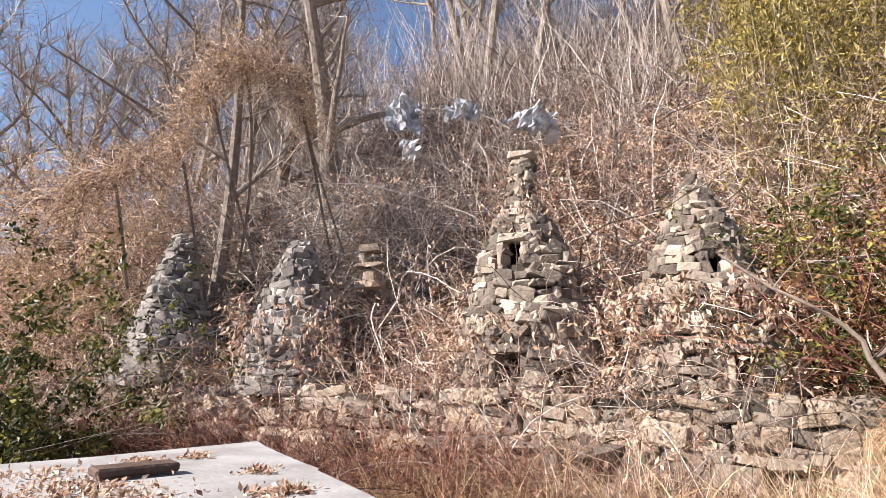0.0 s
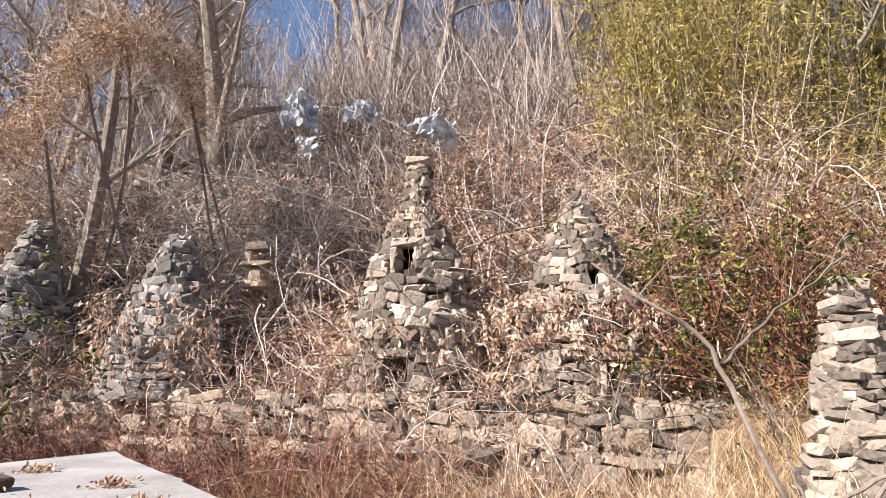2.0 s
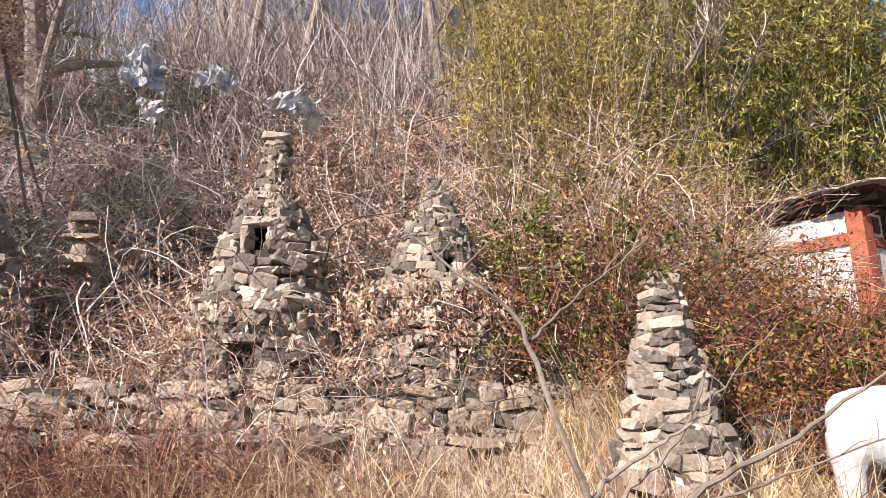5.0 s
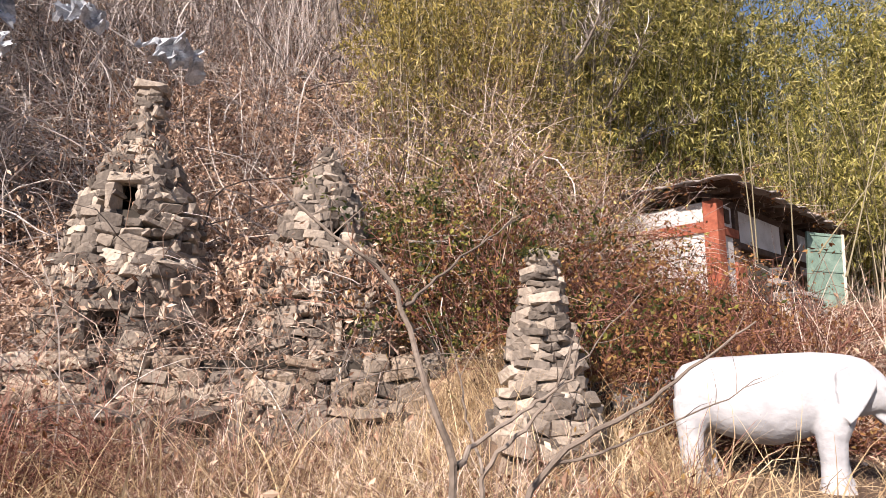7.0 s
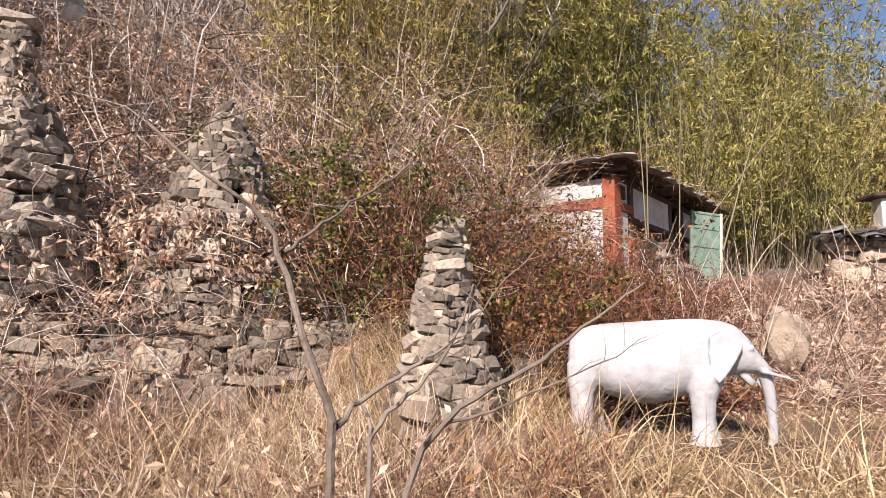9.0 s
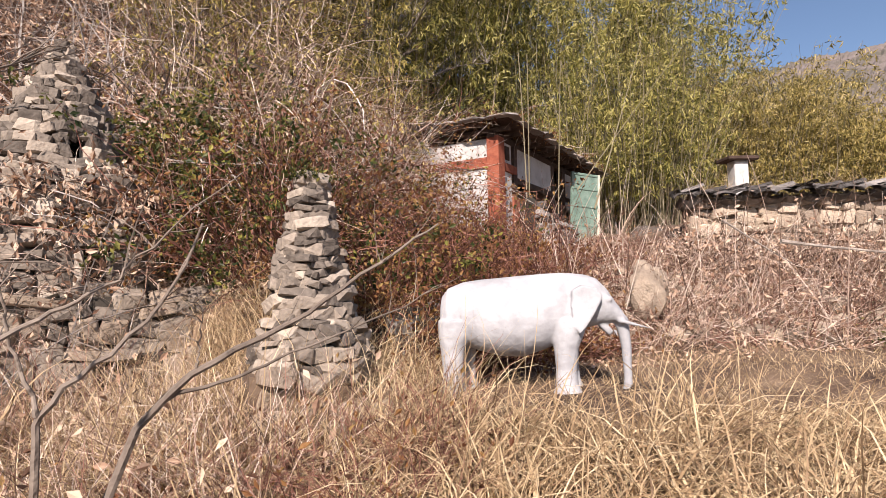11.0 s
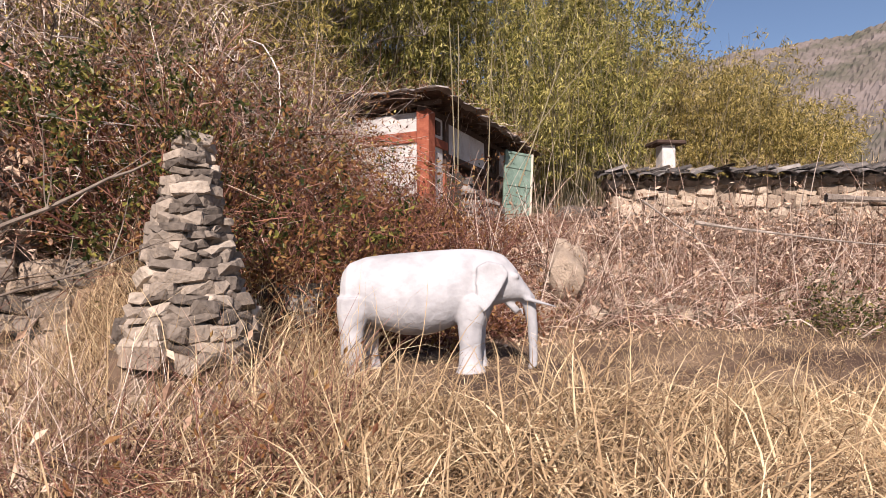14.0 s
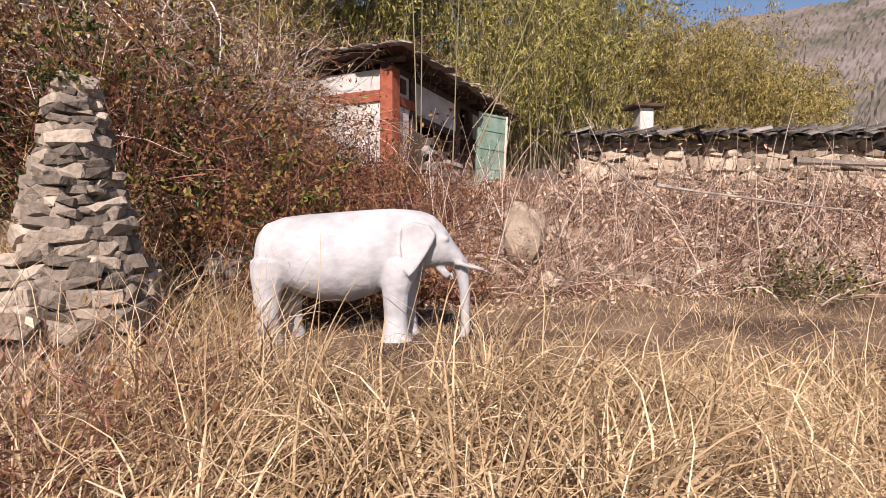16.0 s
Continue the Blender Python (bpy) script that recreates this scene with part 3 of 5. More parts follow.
def tree_mesh(seed, height, trunk_r, mat_trunk=M_BARK, twigs=260, lean=0.1, limbs=7, first=0.35, twig_len=(0.5, 1.3)):
    """Arrays of a trunk with limbs, and of the fine crown of twigs."""
    r = np.random.default_rng(seed)
    tv, tf, off = [], [], 0

    def add(pts, rad, taper):
        nonlocal off
        v, f = limb(pts, rad, taper)
        tv.append(v), tf.append(f + off)
        off += len(v)

    trunk = grow(np.zeros((1, 3)), np.array([[r.normal(0, lean), r.normal(0, lean), 1.0]]), np.array([height]), 12, 0.25, -0.1, r)
    add(trunk[0], trunk_r, 0.18)
    ends = []
    for i in range(limbs):
        k = first + (0.95 - first) * (i + r.uniform(0, 0.6)) / limbs
        j = min(11, int(k * 12))
        a = r.uniform(0, 2 * np.pi)
        b = grow(trunk[:, j], np.array([[math.cos(a), math.sin(a), r.uniform(0.5, 1.3)]]), np.array([height * r.uniform(0.25, 0.5) * (1.2 - 0.6 * k)]), 8, 0.5, -0.25, r)
        add(b[0], trunk_r * (0.5 - 0.3 * k), 0.2)
        ends.append(b[0])
    ends = np.array(ends)
    n = twigs
    base = np.concatenate([ends[r.integers(0, limbs, n), r.integers(2, 9, n)], trunk[0][r.integers(6, 13, n // 3)]])
    m = len(base)
    pts = grow(base, ways(m, r, 0.7, spread=0.8), r.uniform(*twig_len, m) * height / 7, 3, 0.9, -0.2, r)
    return np.concatenate(tv), np.concatenate(tf), blades(pts, r.uniform(0.01, 0.024, m) * height / 7, r)


def limb(pts, rad, taper, sides=8):
    k = len(pts)
    t = np.gradient(pts, axis=0)
    t /= np.linalg.norm(t, axis=1, keepdims=True)
    u = np.cross(t, [0.3, 1.0, 0.1])
    u /= np.linalg.norm(u, axis=1, keepdims=True)
    w = np.cross(t, u)
    rr = (rad * np.linspace(1, taper, k) * (1 + 0.5 * np.exp(-np.arange(k) * 1.5)))[:, None]
    ring = np.stack([pts + rr * (math.cos(a) * u + math.sin(a) * w) for a in np.arange(sides) * 2 * math.pi / sides], 1)
    idx = np.arange(k * sides).reshape(k, sides)
    nx = np.roll(idx, -1, 1)
    return ring.reshape(-1, 3), np.stack([idx[:-1], nx[:-1], nx[1:], idx[1:]], -1).reshape(-1, 4)


def tree(at, seed, height, trunk_r, label, group="bare trees on the slope", rz=0.0, **kw):
    t = empty("tree", at, label, "tree", group, rz)
    v, f, crown = tree_mesh(seed, height, trunk_r, **kw)
    stuff("trunk", (v, f), M_BARK, "", "", t)
    stuff("crown", crown, M_GREYTWIG, "", "", t)
    return t


def shrub(name, at, size, n, mat, leaf, leafmat, label, seed, leafsize=(0.03, 0.07), category="shrub", slim=0.5, leafy=1.0):
    """A bush of many stems within an uneven dome."""
    r = np.random.default_rng(seed)
    s = empty(name, at, label, category)
    base = np.column_stack([r.normal(0, 0.3, n) * size[0], r.normal(0, 0.3, n) * size[1], np.zeros(n)])
    way = np.column_stack([base[:, 0] / size[0] * 1.6 + r.normal(0, 0.3, n), base[:, 1] / size[1] * 1.6 + r.normal(0, 0.3, n), np.ones(n)])
    pts = grow(base, way, size[2] * r.uniform(0.5, 1.15, n), 4, 0.7, 0.25, r)
    v, f = tubes(pts, r.uniform(0.004, 0.012, n))
    side = grow(pts[r.integers(0, n, 2 * n), r.integers(1, 5, 2 * n)], r.normal(0, 1, (2 * n, 3)) + [0, 0, 0.5], size[2] * r.uniform(0.12, 0.4, 2 * n), 3, 0.8, 0.1, r)
    v2, f2 = tubes(side, r.uniform(0.002, 0.006, 2 * n))
    stuff("branchwork", (np.concatenate([v, v2]), np.concatenate([f, f2 + len(v)])), mat, "", "", s)
    if leaf:
        clump = r.normal(0, 0.05, (leaf, 3))
        pick = side[r.integers(0, 2 * n, leaf), r.integers(1, 4, leaf)]
        stuff("foliage", leaves(pick + clump, r.uniform(*leafsize, leaf), r, slim), leafmat, "", "", s)
    return s


# ---- far hill ----


def far_hill():
    az = np.radians(np.arange(40, 130, 0.2))
    rows = []
    for k, (dist, f) in enumerate(((150, 0.0), (210, 0.35), (270, 0.7), (330, 1.0), (420, 0.6))):
        peak = 106 + 3 * np.clip((np.degrees(az) - 66) / 12, -0.5, 1.5) + 1.2 * np.sin(az * 23) + 0.6 * np.sin(az * 71)
        rows.append(np.column_stack([dist * np.sin(az), dist * np.cos(az), peak * f]))
    dense = []
    for lo, hi in zip(rows, rows[1:]):
        for t in np.linspace(0, 1, 24, endpoint=False):
            dense.append(lo * (1 - t) + hi * t)
    dense.append(rows[-1])
    v = np.array(dense)
    r = np.random.default_rng(5)
    v[1:, :, 2] += r.uniform(0, 1.6, v[1:, :, 2].shape)
    h, w = v.shape[:2]
    i = (np.arange(h - 1)[:, None] * w + np.arange(w - 1)).ravel()
    tagged(new("backdrop", raw_mesh("backdrop", v.reshape(-1, 3), np.stack([i, i + 1, i + w + 1, i + w], 1), M_HILL, False)), "distant mountain ridge covered with bare and evergreen woods, coloured with haze", "mountain", kind="structure")


far_hill()

# ---- the elephant, the shed and the things near it ----
elephant((5.2, 4.78, 0.52), -38, 0.9)
shed((8.64, 9.5, 2.0), 27.0)
door_leaf((12.3, 10.75, 2.1), -8, 0.06)


def block(name, at, size, mat, label, category, seed, rz=0.0, n=1):
    """A weathered boulder, subdivided and pushed about."""
    bm = bmesh.new()
    bmesh.ops.create_icosphere(bm, subdivisions=3, radius=0.5)
    for v in bm.verts:
        p = v.co * 2.2 + Vector((seed, seed * 0.7, 0))
        v.co *= 1 + 0.45 * noise.noise(p) + 0.15 * noise.noise(p * 3)
        v.co = Vector((v.co.x * size[0], v.co.y * size[1], v.co.z * size[2]))
    ob = part(name, bm, mat, None, label)
    ob.matrix_world = pose(*at, 0, 0, rz)
    return tagged(ob, label, category)


block("boulder", (8.0, 5.8, 1.2), (0.62, 0.42, 0.68), M_TANSTONE, "tall tan boulder standing on the dry slope", "boulder", 1.3, 20)
block("boulder", (10.6, 7.6, 2.0), (0.9, 0.6, 0.55), M_STONE, "tan boulder lying beside the door leaf", "boulder", 4.1, -20)
block("boulder", (0.95, 9.0, 2.05), (0.5, 0.4, 0.75), M_GREYSTONE, "smooth grey boulder between the stone towers", "boulder", 6.4, 10)
block("boulder", (1.2, 8.7, 1.75), (0.45, 0.4, 0.6), M_GREYSTONE, "smooth grey boulder between the stone towers", "boulder", 8.2, 60)


def roof_post(at):
    """A small whitewashed chimney with a dark slab on it."""
    c = empty("chimney", at, "whitewashed square chimney stack under a dark stone slab", "chimney", rz=-30)
    part("shaft", box(bmesh.new(), (0.34, 0.34, 1.9), (0, 0, 0.95), None, 0.02), M_PLASTER, c)
    part("cap", box(bmesh.new(), (0.74, 0.6, 0.09), (0, 0, 1.94), None, 0.02), M_DARKWOOD, c, "dark stone slab")


roof_post((15.4, 8.7, 2.2))

# tile coping of the garden wall
WA, WB = Vector((9.55, 6.35, 0)), Vector((14.6, 1.6, 0))


def tile_coping():
    way = (WB - WA).normalized()
    rz = math.atan2(way.y, way.x)
    cop = empty("tile_coping", (WA.x, WA.y, 2.49), "row of grey curved roof tiles weathered and partly covered with litter", "tile coping", rz=math.degrees(rz))
    bm = bmesh.new()
    n = 10
    lo, hi = [], []
    for k in range(n + 1):
        a = math.pi * (k / n)
        lo.append(bm.verts.new((0.15 * math.cos(a), 0.0, 0.075 * math.sin(a))))
        hi.append(bm.verts.new((0.13 * math.cos(a), 0.36, 0.075 * math.sin(a) + 0.1)))
    for k in range(n):
        bm.faces.new((lo[k], lo[k + 1], hi[k + 1], hi[k]))
    made = bmesh.ops.solidify(bm, geom=list(bm.faces), thickness=0.022)
    bmesh.ops.recalc_face_normals(bm, faces=bm.faces)
    me = bpy.data.meshes.new("tile")
    bm.to_mesh(me)
    bm.free()
    me.materials.append(M_TILE)
    length = (WB - WA).length
    k = 0
    while k * 0.27 < length:
        for row in range(2):
            for flip in (0, 1):
                ob = new("tile", me)
                ob.parent = cop
                ob.matrix_basis = Matrix.Translation((k * 0.27 + 0.13 * flip + rng.uniform(-0.015, 0.015), -0.2 + row * 0.14, -0.02 + row * 0.045 - 0.02 * flip + (0.05 if flip else 0) + rng.uniform(-0.01, 0.01))) @ Euler((rng.uniform(-0.06, 0.06), math.pi * flip, rng.uniform(-0.06, 0.06))).to_matrix().to_4x4()
        k += 1
    for j in range(int(length / 0.3)):
        ob = new("ridge_tile", me)
        ob.parent = cop
        ob.matrix_basis = Matrix.Translation((j * 0.3, 0.1 + rng.uniform(-0.02, 0.02), 0.075 + rng.uniform(-0.012, 0.012))) @ Euler((rng.uniform(-0.05, 0.05), rng.uniform(-0.05, 0.05), -math.pi / 2 + rng.uniform(-0.08, 0.08))).to_matrix().to_4x4() @ Matrix.Diagonal((0.85, 0.9, 0.8, 1))


tile_coping()


def slab():
    """A broken whitish slab on a low block, strewn with leaves."""
    top = [(-0.7, 4.3), (-0.47, 4.1), (0.08, 3.68), (0.3, 3.53), (0.33, 3.48), (0.98, 2.97), (0.75, 2.2), (-0.3, 1.5), (-1.2, 1.7), (-0.97, 2.96), (-0.87, 3.3)]
    s = tagged(new("concrete_slab"), "whitish concrete slab with chipped edges strewn with dead leaves", "slab")
    for nm, z0, z1, grow_by, mat in (("top", 0.98, 1.05, 1.0, M_SLAB), ("base", -0.1, 0.98, 0.9, M_STONE)):
        bm = bmesh.new()
        c = Vector((-0.2, 2.8, 0))
        lo = [bm.verts.new(c + (Vector((x, y, 0)) - c) * grow_by + Vector((0, 0, z0))) for x, y in top]
        hi = [bm.verts.new(c + (Vector((x, y, 0)) - c) * grow_by + Vector((0, 0, z1))) for x, y in top]
        bm.faces.new(lo), bm.faces.new(hi)
        for i in range(len(top)):
            j = (i + 1) % len(top)
            bm.faces.new((lo[i], lo[j], hi[j], hi[i]))
        part(nm, bm, mat, s)
    b = box(bmesh.new(), (0.31, 0.1, 0.035), (0, 0, 0), None, 0.008)
    ob = part("plank", b, M_DARKWOOD)
    ob.matrix_world = pose(-0.19, 3.00, 1.08, 3, 0, 71)
    tagged(ob, "dark weathered board lying on the concrete slab", "board")


slab()


def slab_litter():
    r = np.random.default_rng(90)
    spots = np.array([(-0.11, 2.57, 0.16), (0.18, 2.72, 0.14), (-0.22, 2.75, 0.16), (-0.02, 2.73, 0.16), (-0.41, 3.53, 0.06), (-0.48, 3.27, 0.08), (0.16, 3.31, 0.06), (0.54, 3.03, 0.06), (0.51, 2.95, 0.07), (-0.51, 2.82, 0.14)])
    pick = spots[r.integers(0, len(spots), 1300)]
    at = np.column_stack([pick[:, 0] + r.normal(0, 1, 1300) * pick[:, 2] * 0.6, pick[:, 1] + r.normal(0, 1, 1300) * pick[:, 2] * 0.6, 1.055 + np.abs(r.normal(0, 0.006, 1300))])
    at = at[(at[:, 1] + 0.78 * at[:, 0] < 3.68) & (at[:, 1] - 4.8 * at[:, 0] < 7.5)]
    stuff("slab_leaf_litter", leaves(at, r.uniform(0.016, 0.036, len(at)), r, 0.5, 0.0), M_DRYLEAF, "dead brown leaves lying on the concrete slab", "leaf litter")


slab_litter()


def tarp(at, size, seed, mat=None):
    bm = bmesh.new()
    bmesh.ops.create_grid(bm, x_segments=14, y_segments=14, size=0.5)
    for v in bm.verts:
        p = Vector((v.co.x * 3 + seed, v.co.y * 3, seed))
        r2 = v.co.length
        v.co.z = 0.3 - r2 * 0.9 + 0.55 * noise.noise(p) + 0.4 * noise.noise(p * 3.1)
        v.co.x += 0.2 * noise.noise(p * 2.0 + Vector((5, 0, 0)))
        v.co = Vector((v.co.x * size[0], v.co.y * size[1], v.co.z * size[2]))
    bmesh.ops.solidify(bm, geom=list(bm.faces), thickness=0.006)
    ob = part("plastic_sheet", bm, M_TARP)
    ob.matrix_world = pose(*at, 62, 0, seed * 20)
    tagged(ob, "crumpled silvery plastic sheet caught in the brambles", "plastic sheet", "plastic sheets on the slope")


tarp((-2.45, 9.4, 6.1), (0.55, 0.7, 0.5), 0.3)
tarp((-1.38, 9.65, 6.1), (0.6, 0.45, 0.5), 1.1)
tarp((-0.08, 9.6, 5.62), (0.7, 0.5, 0.5), 2.2)
tarp((-2.2, 9.4, 5.42), (0.25, 0.35, 0.4), 3.4)

# ---- foreground sapling ----


def sapling():
    t = empty("sapling", (2.1, 2.1, 0.0), "leafless grey sapling with long spreading branches in dry grass", "sapling")
    r = np.random.default_rng(31)
    lines = [
        ("trunk", 0.0085, 0.45, [(2.08, 2.08, -0.05), (2.07, 2.06, 0.6), (2.08, 2.05, 1.2), (2.08, 2.05, 1.29), (2.06, 2.05, 1.33), (2.04, 2.06, 1.39), (2.02, 2.08, 1.46), (2.01, 2.1, 1.5), (1.95, 2.12, 1.54), (1.88, 2.13, 1.6)]),
        ("branch", 0.0036, 0.3, [(2.025, 2.09, 1.46), (2.075, 2.12, 1.5), (2.12, 2.14, 1.54), (2.18, 2.15, 1.58), (2.22, 2.16, 1.61)]),
        ("branch", 0.0025, 0.3, [(2.03, 2.08, 1.44), (2.07, 2.12, 1.41), (2.1, 2.14, 1.36)]),
        ("branch", 0.0048, 0.25, [(2.08, 2.05, 1.28), (2.12, 2.1, 1.3), (2.19, 2.12, 1.33), (2.22, 2.12, 1.35), (2.26, 2.12, 1.37), (2.29, 2.13, 1.41), (2.38, 2.14, 1.49)]),
        ("branch", 0.0085, 0.4, [(2.16, 2.28, -0.05), (2.17, 2.29, 0.6), (2.19, 2.3, 1.18), (2.19, 2.3, 1.22), (2.23, 2.3, 1.26), (2.28, 2.3, 1.3), (2.34, 2.31, 1.37), (2.37, 2.32, 1.45)]),
        ("branch", 0.004, 0.3, [(2.19, 2.3, 1.22), (2.17, 2.3, 1.29), (2.15, 2.3, 1.38), (2.13, 2.3, 1.46)]),
        ("branch", 0.011, 0.3, [(2.14, 2.38, -0.05), (2.17, 2.37, 0.6), (2.27, 2.36, 1.17), (2.36, 2.36, 1.24), (2.44, 2.36, 1.28), (2.54, 2.36, 1.32), (2.61, 2.36, 1.37), (2.72, 2.36, 1.43), (2.78, 2.36, 1.47)]),
        ("branch", 0.0045, 0.3, [(2.33, 2.36, 1.21), (2.42, 2.36, 1.23), (2.51, 2.36, 1.26), (2.71, 2.37, 1.32), (2.8, 2.38, 1.36)]),
        ("branch", 0.0025, 0.4, [(2.37, 2.36, 1.25), (2.372, 2.36, 1.28), (2.38, 2.36, 1.33)])]
    for name, rad, tp, pts in lines:
        pts = np.array(pts)
        u = np.linspace(0, len(pts) - 1, 22)
        smooth = np.column_stack([np.interp(u, np.arange(len(pts)), pts[:, i]) for i in range(3)])
        smooth[1:-1] = (smooth[:-2] + 2 * smooth[1:-1] + smooth[2:]) / 4 + r.normal(0, 0.0016, (20, 3))
        v, f = limb(smooth - [2.1, 2.1, 0.0], rad * 0.7, tp * 0.7, 7)
        stuff(name, (v, f), M_SAPBARK, "", "", t)
        n = 5
        q = grow(smooth[r.integers(12, 21, n)] - [2.1, 2.1, 0.0], ways(n, r, 0.7, (0.2, 0), spread=0.6), r.uniform(0.04, 0.13, n), 5, 0.5, 0, r)
        for j in range(n):
            stuff("twig", tubes(q[j:j + 1], np.full(1, 0.001)), M_SAPBARK, "", "", t)


sapling()

# ---- trees ----
tree((-5.5, 8.5, lz(-5.5, 8.5)), 1, 8.5, 0.14, "tall bare tree wrapped in dry vines", limbs=8, twigs=350)
tree((-4.8, 10.9, lz(-4.8, 10.9)), 2, 8.0, 0.26, "stout bare tree with thick forked limbs", limbs=9, first=0.2, twigs=400)
rt = np.random.default_rng(77)
kinds = []
for k in range(6):
    x, y = (-9.2, -7.6, -6.4, -2.6, 1.0, 4.0)[k], (8.6, 9.6, 11.0, 14.5, 15.5, 16.5)[k]
    kinds.append(tree((x, y, lz(x, y) - 0.1), 10 + k, (6.5, 7.5, 7.0, 8.5, 9.0, 8.0)[k], (0.13, 0.15, 0.12, 0.16, 0.15, 0.14)[k], "slender leafless tree with grey bark and fine twigs", limbs=8, twigs=800, lean=0.06, first=0.3))
for k in range(46):
    x = rt.uniform(-17, 9)
    y = rt.uniform(13.5, 21) if x > -5 else rt.uniform(9.5, 19)
    m = pose(x, y, lz(x, y) - 0.1, rt.uniform(-5, 5), rt.uniform(-5, 5), rt.uniform(0, 360)) @ Matrix.Diagonal((1, 1, 1, 1))
    copy_thing(kinds[int(rt.integers(6))], m)

# ---- brambles over the slope ----
FACE = [(-1.6, 8.1), (3.2, 8.2), (4.2, 11.0), (3.4, 12.5), (-1.2, 12.0)]
brambles("curled pale dry leaves hanging on creepers over the slope face", FACE, 1500, (0.5, 1.5), seed=18, wander=1.4, droop=1.4, leaf=26000, leafsize=(0.06, 0.12), lift=0.9, slim=0.38, steps=4, thick=(0.004, 0.009))
brambles("thick pale liana stems looping over the slope", [(-7, 8.3), (5, 8.6), (6, 13), (-7, 13)], 420, (1.6, 3.6), M_GREYTWIG, 19, wander=2.6, droop=1.3, up=0.9, thick=(0.01, 0.02), steps=10, lift=1.2, name="liana_stems")


def leaf_litter(label, poly, n, seed, mat=None, size=(0.05, 0.11)):
    r = np.random.default_rng(seed)
    at = scatter(poly, n, r)
    at[:, 2] += r.uniform(0.0, 0.05, n)
    stuff("leaf_litter", leaves(at, r.uniform(*size, n), r, 0.5, 0.0), mat or M_DRYLEAF, label, "leaf litter")


leaf_litter("dead brown leaves lying over the slope", [(-9, 7.3), (5, 7.0), (8, 9.5), (8, 13), (-9, 13)], 26000, 20)
leaf_litter("dead leaves and husks lying over the rubble slope", [(5.5, 5.5), (9.6, 4.0), (13.5, 0.9), (14.6, 1.9), (9.8, 6.1), (8.4, 8.8)], 5000, 21, size=(0.03, 0.07))
brambles("grey haze of thin upright saplings on the crest of the slope", [(-16, 12.5), (6.5, 12.5), (7.5, 20), (-16, 20)], 2600, (2.0, 5.5), M_BROWNCANE, 27, lean=(0, 0), wander=0.5, droop=0.0, up=3.0, thick=(0.007, 0.018), steps=5, name="sapling_wood")
brambles("heaped tan creepers over the hump of the bank", [(-13, 7.6), (-6.6, 7.6), (-6.4, 9.3), (-13, 9.3)], 3000, (0.6, 1.6), seed=31, wander=1.5, droop=1.4, leaf=17000, leafmat=M_STRAWLEAF, leafsize=(0.05, 0.09), lift=3.6, steps=4, thick=(0.004, 0.009))
brambles("dense grey brambles climbing between the trees", [(-7.0, 8.6), (-1.8, 8.9), (-1.6, 10.2), (-7.0, 10.0)], 3000, (0.7, 1.9), M_GREYTWIG, 32, wander=1.6, droop=1.2, lift=2.4, steps=5, thick=(0.004, 0.01), leaf=5000)
SLOPE = [(-9, 7.7), (2.4, 7.9), (3.6, 7.2), (6.0, 8.0), (7.5, 10.5), (8.5, 14), (5, 16.5), (-10, 16)]
brambles("pale tangle of dry vines and canes over the steep slope", SLOPE, 9800, (0.7, 2.0), seed=11, wander=1.6, droop=1.4, leaf=26000, leafsize=(0.04, 0.09), lift=0.5, up=0.9, steps=4, thick=(0.004, 0.011))
brambles("grey arching canes over the upper slope", [(-9, 9.3), (3, 9.3), (5, 17), (-9, 17)], 5200, (1.2, 3.0), M_GREYTWIG, 12, wander=1.0, droop=0.9, thick=(0.005, 0.014), up=1.2, steps=5, name="cane_thicket")
brambles("reddish tangle of fine twigs over the slope", [(-8, 7.6), (3, 8), (4, 14), (-6, 14)], 4000, (0.5, 1.5), M_REDTWIG, 13, wander=1.6, steps=5)
brambles("dry leafy creepers hanging between the stone towers", [(0.85, 8.0), (1.25, 8.0), (1.4, 9.2), (3.2, 9.2), (3.4, 10.4), (0.6, 10.5)], 850, (0.4, 1.2), seed=14, wander=1.6, leaf=12000, leafsize=(0.05, 0.11), lift=0.7, slim=0.4)
brambles("dry brambles clinging to the terrace walls", [(-8.5, 6.75), (2.4, 6.7), (2.6, 7.6), (-8.5, 7.6)], 4400, (0.4, 1.3), seed=15, wander=1.6, droop=1.2, leaf=7000, lift=0.3, lean=(0, -0.5), steps=5, thick=(0.002, 0.006))
brambles("dense reddish twigs before the terrace walls", [(-7, 6.2), (0.6, 6.1), (0.7, 6.85), (-7, 6.9)], 2900, (0.5, 1.4), M_REDTWIG, 26, wander=1.2, droop=0.9, steps=5, lift=0.6, thick=(0.002, 0.005), leaf=2500, leafmat=M_RUSTLEAF, leafsize=(0.03, 0.07))
brambles("reddish fine twigs along the terrace foot", [(-6, 5.9), (2.2, 5.9), (2.6, 6.9), (-6, 6.9)], 3400, (0.6, 1.3), M_REDTWIG, 16, wander=0.9, droop=0.3, steps=5, thick=(0.002, 0.004))


brambles("tan dry creepers over the low hump of the bank", [(-16, 7.4), (-7.5, 7.3), (-6.5, 10), (-8, 14), (-16, 14)], 3200, (0.5, 1.6), seed=17, wander=1.6, leaf=15000, leafmat=M_STRAWLEAF, lift=0.3, steps=4, thick=(0.005, 0.012))


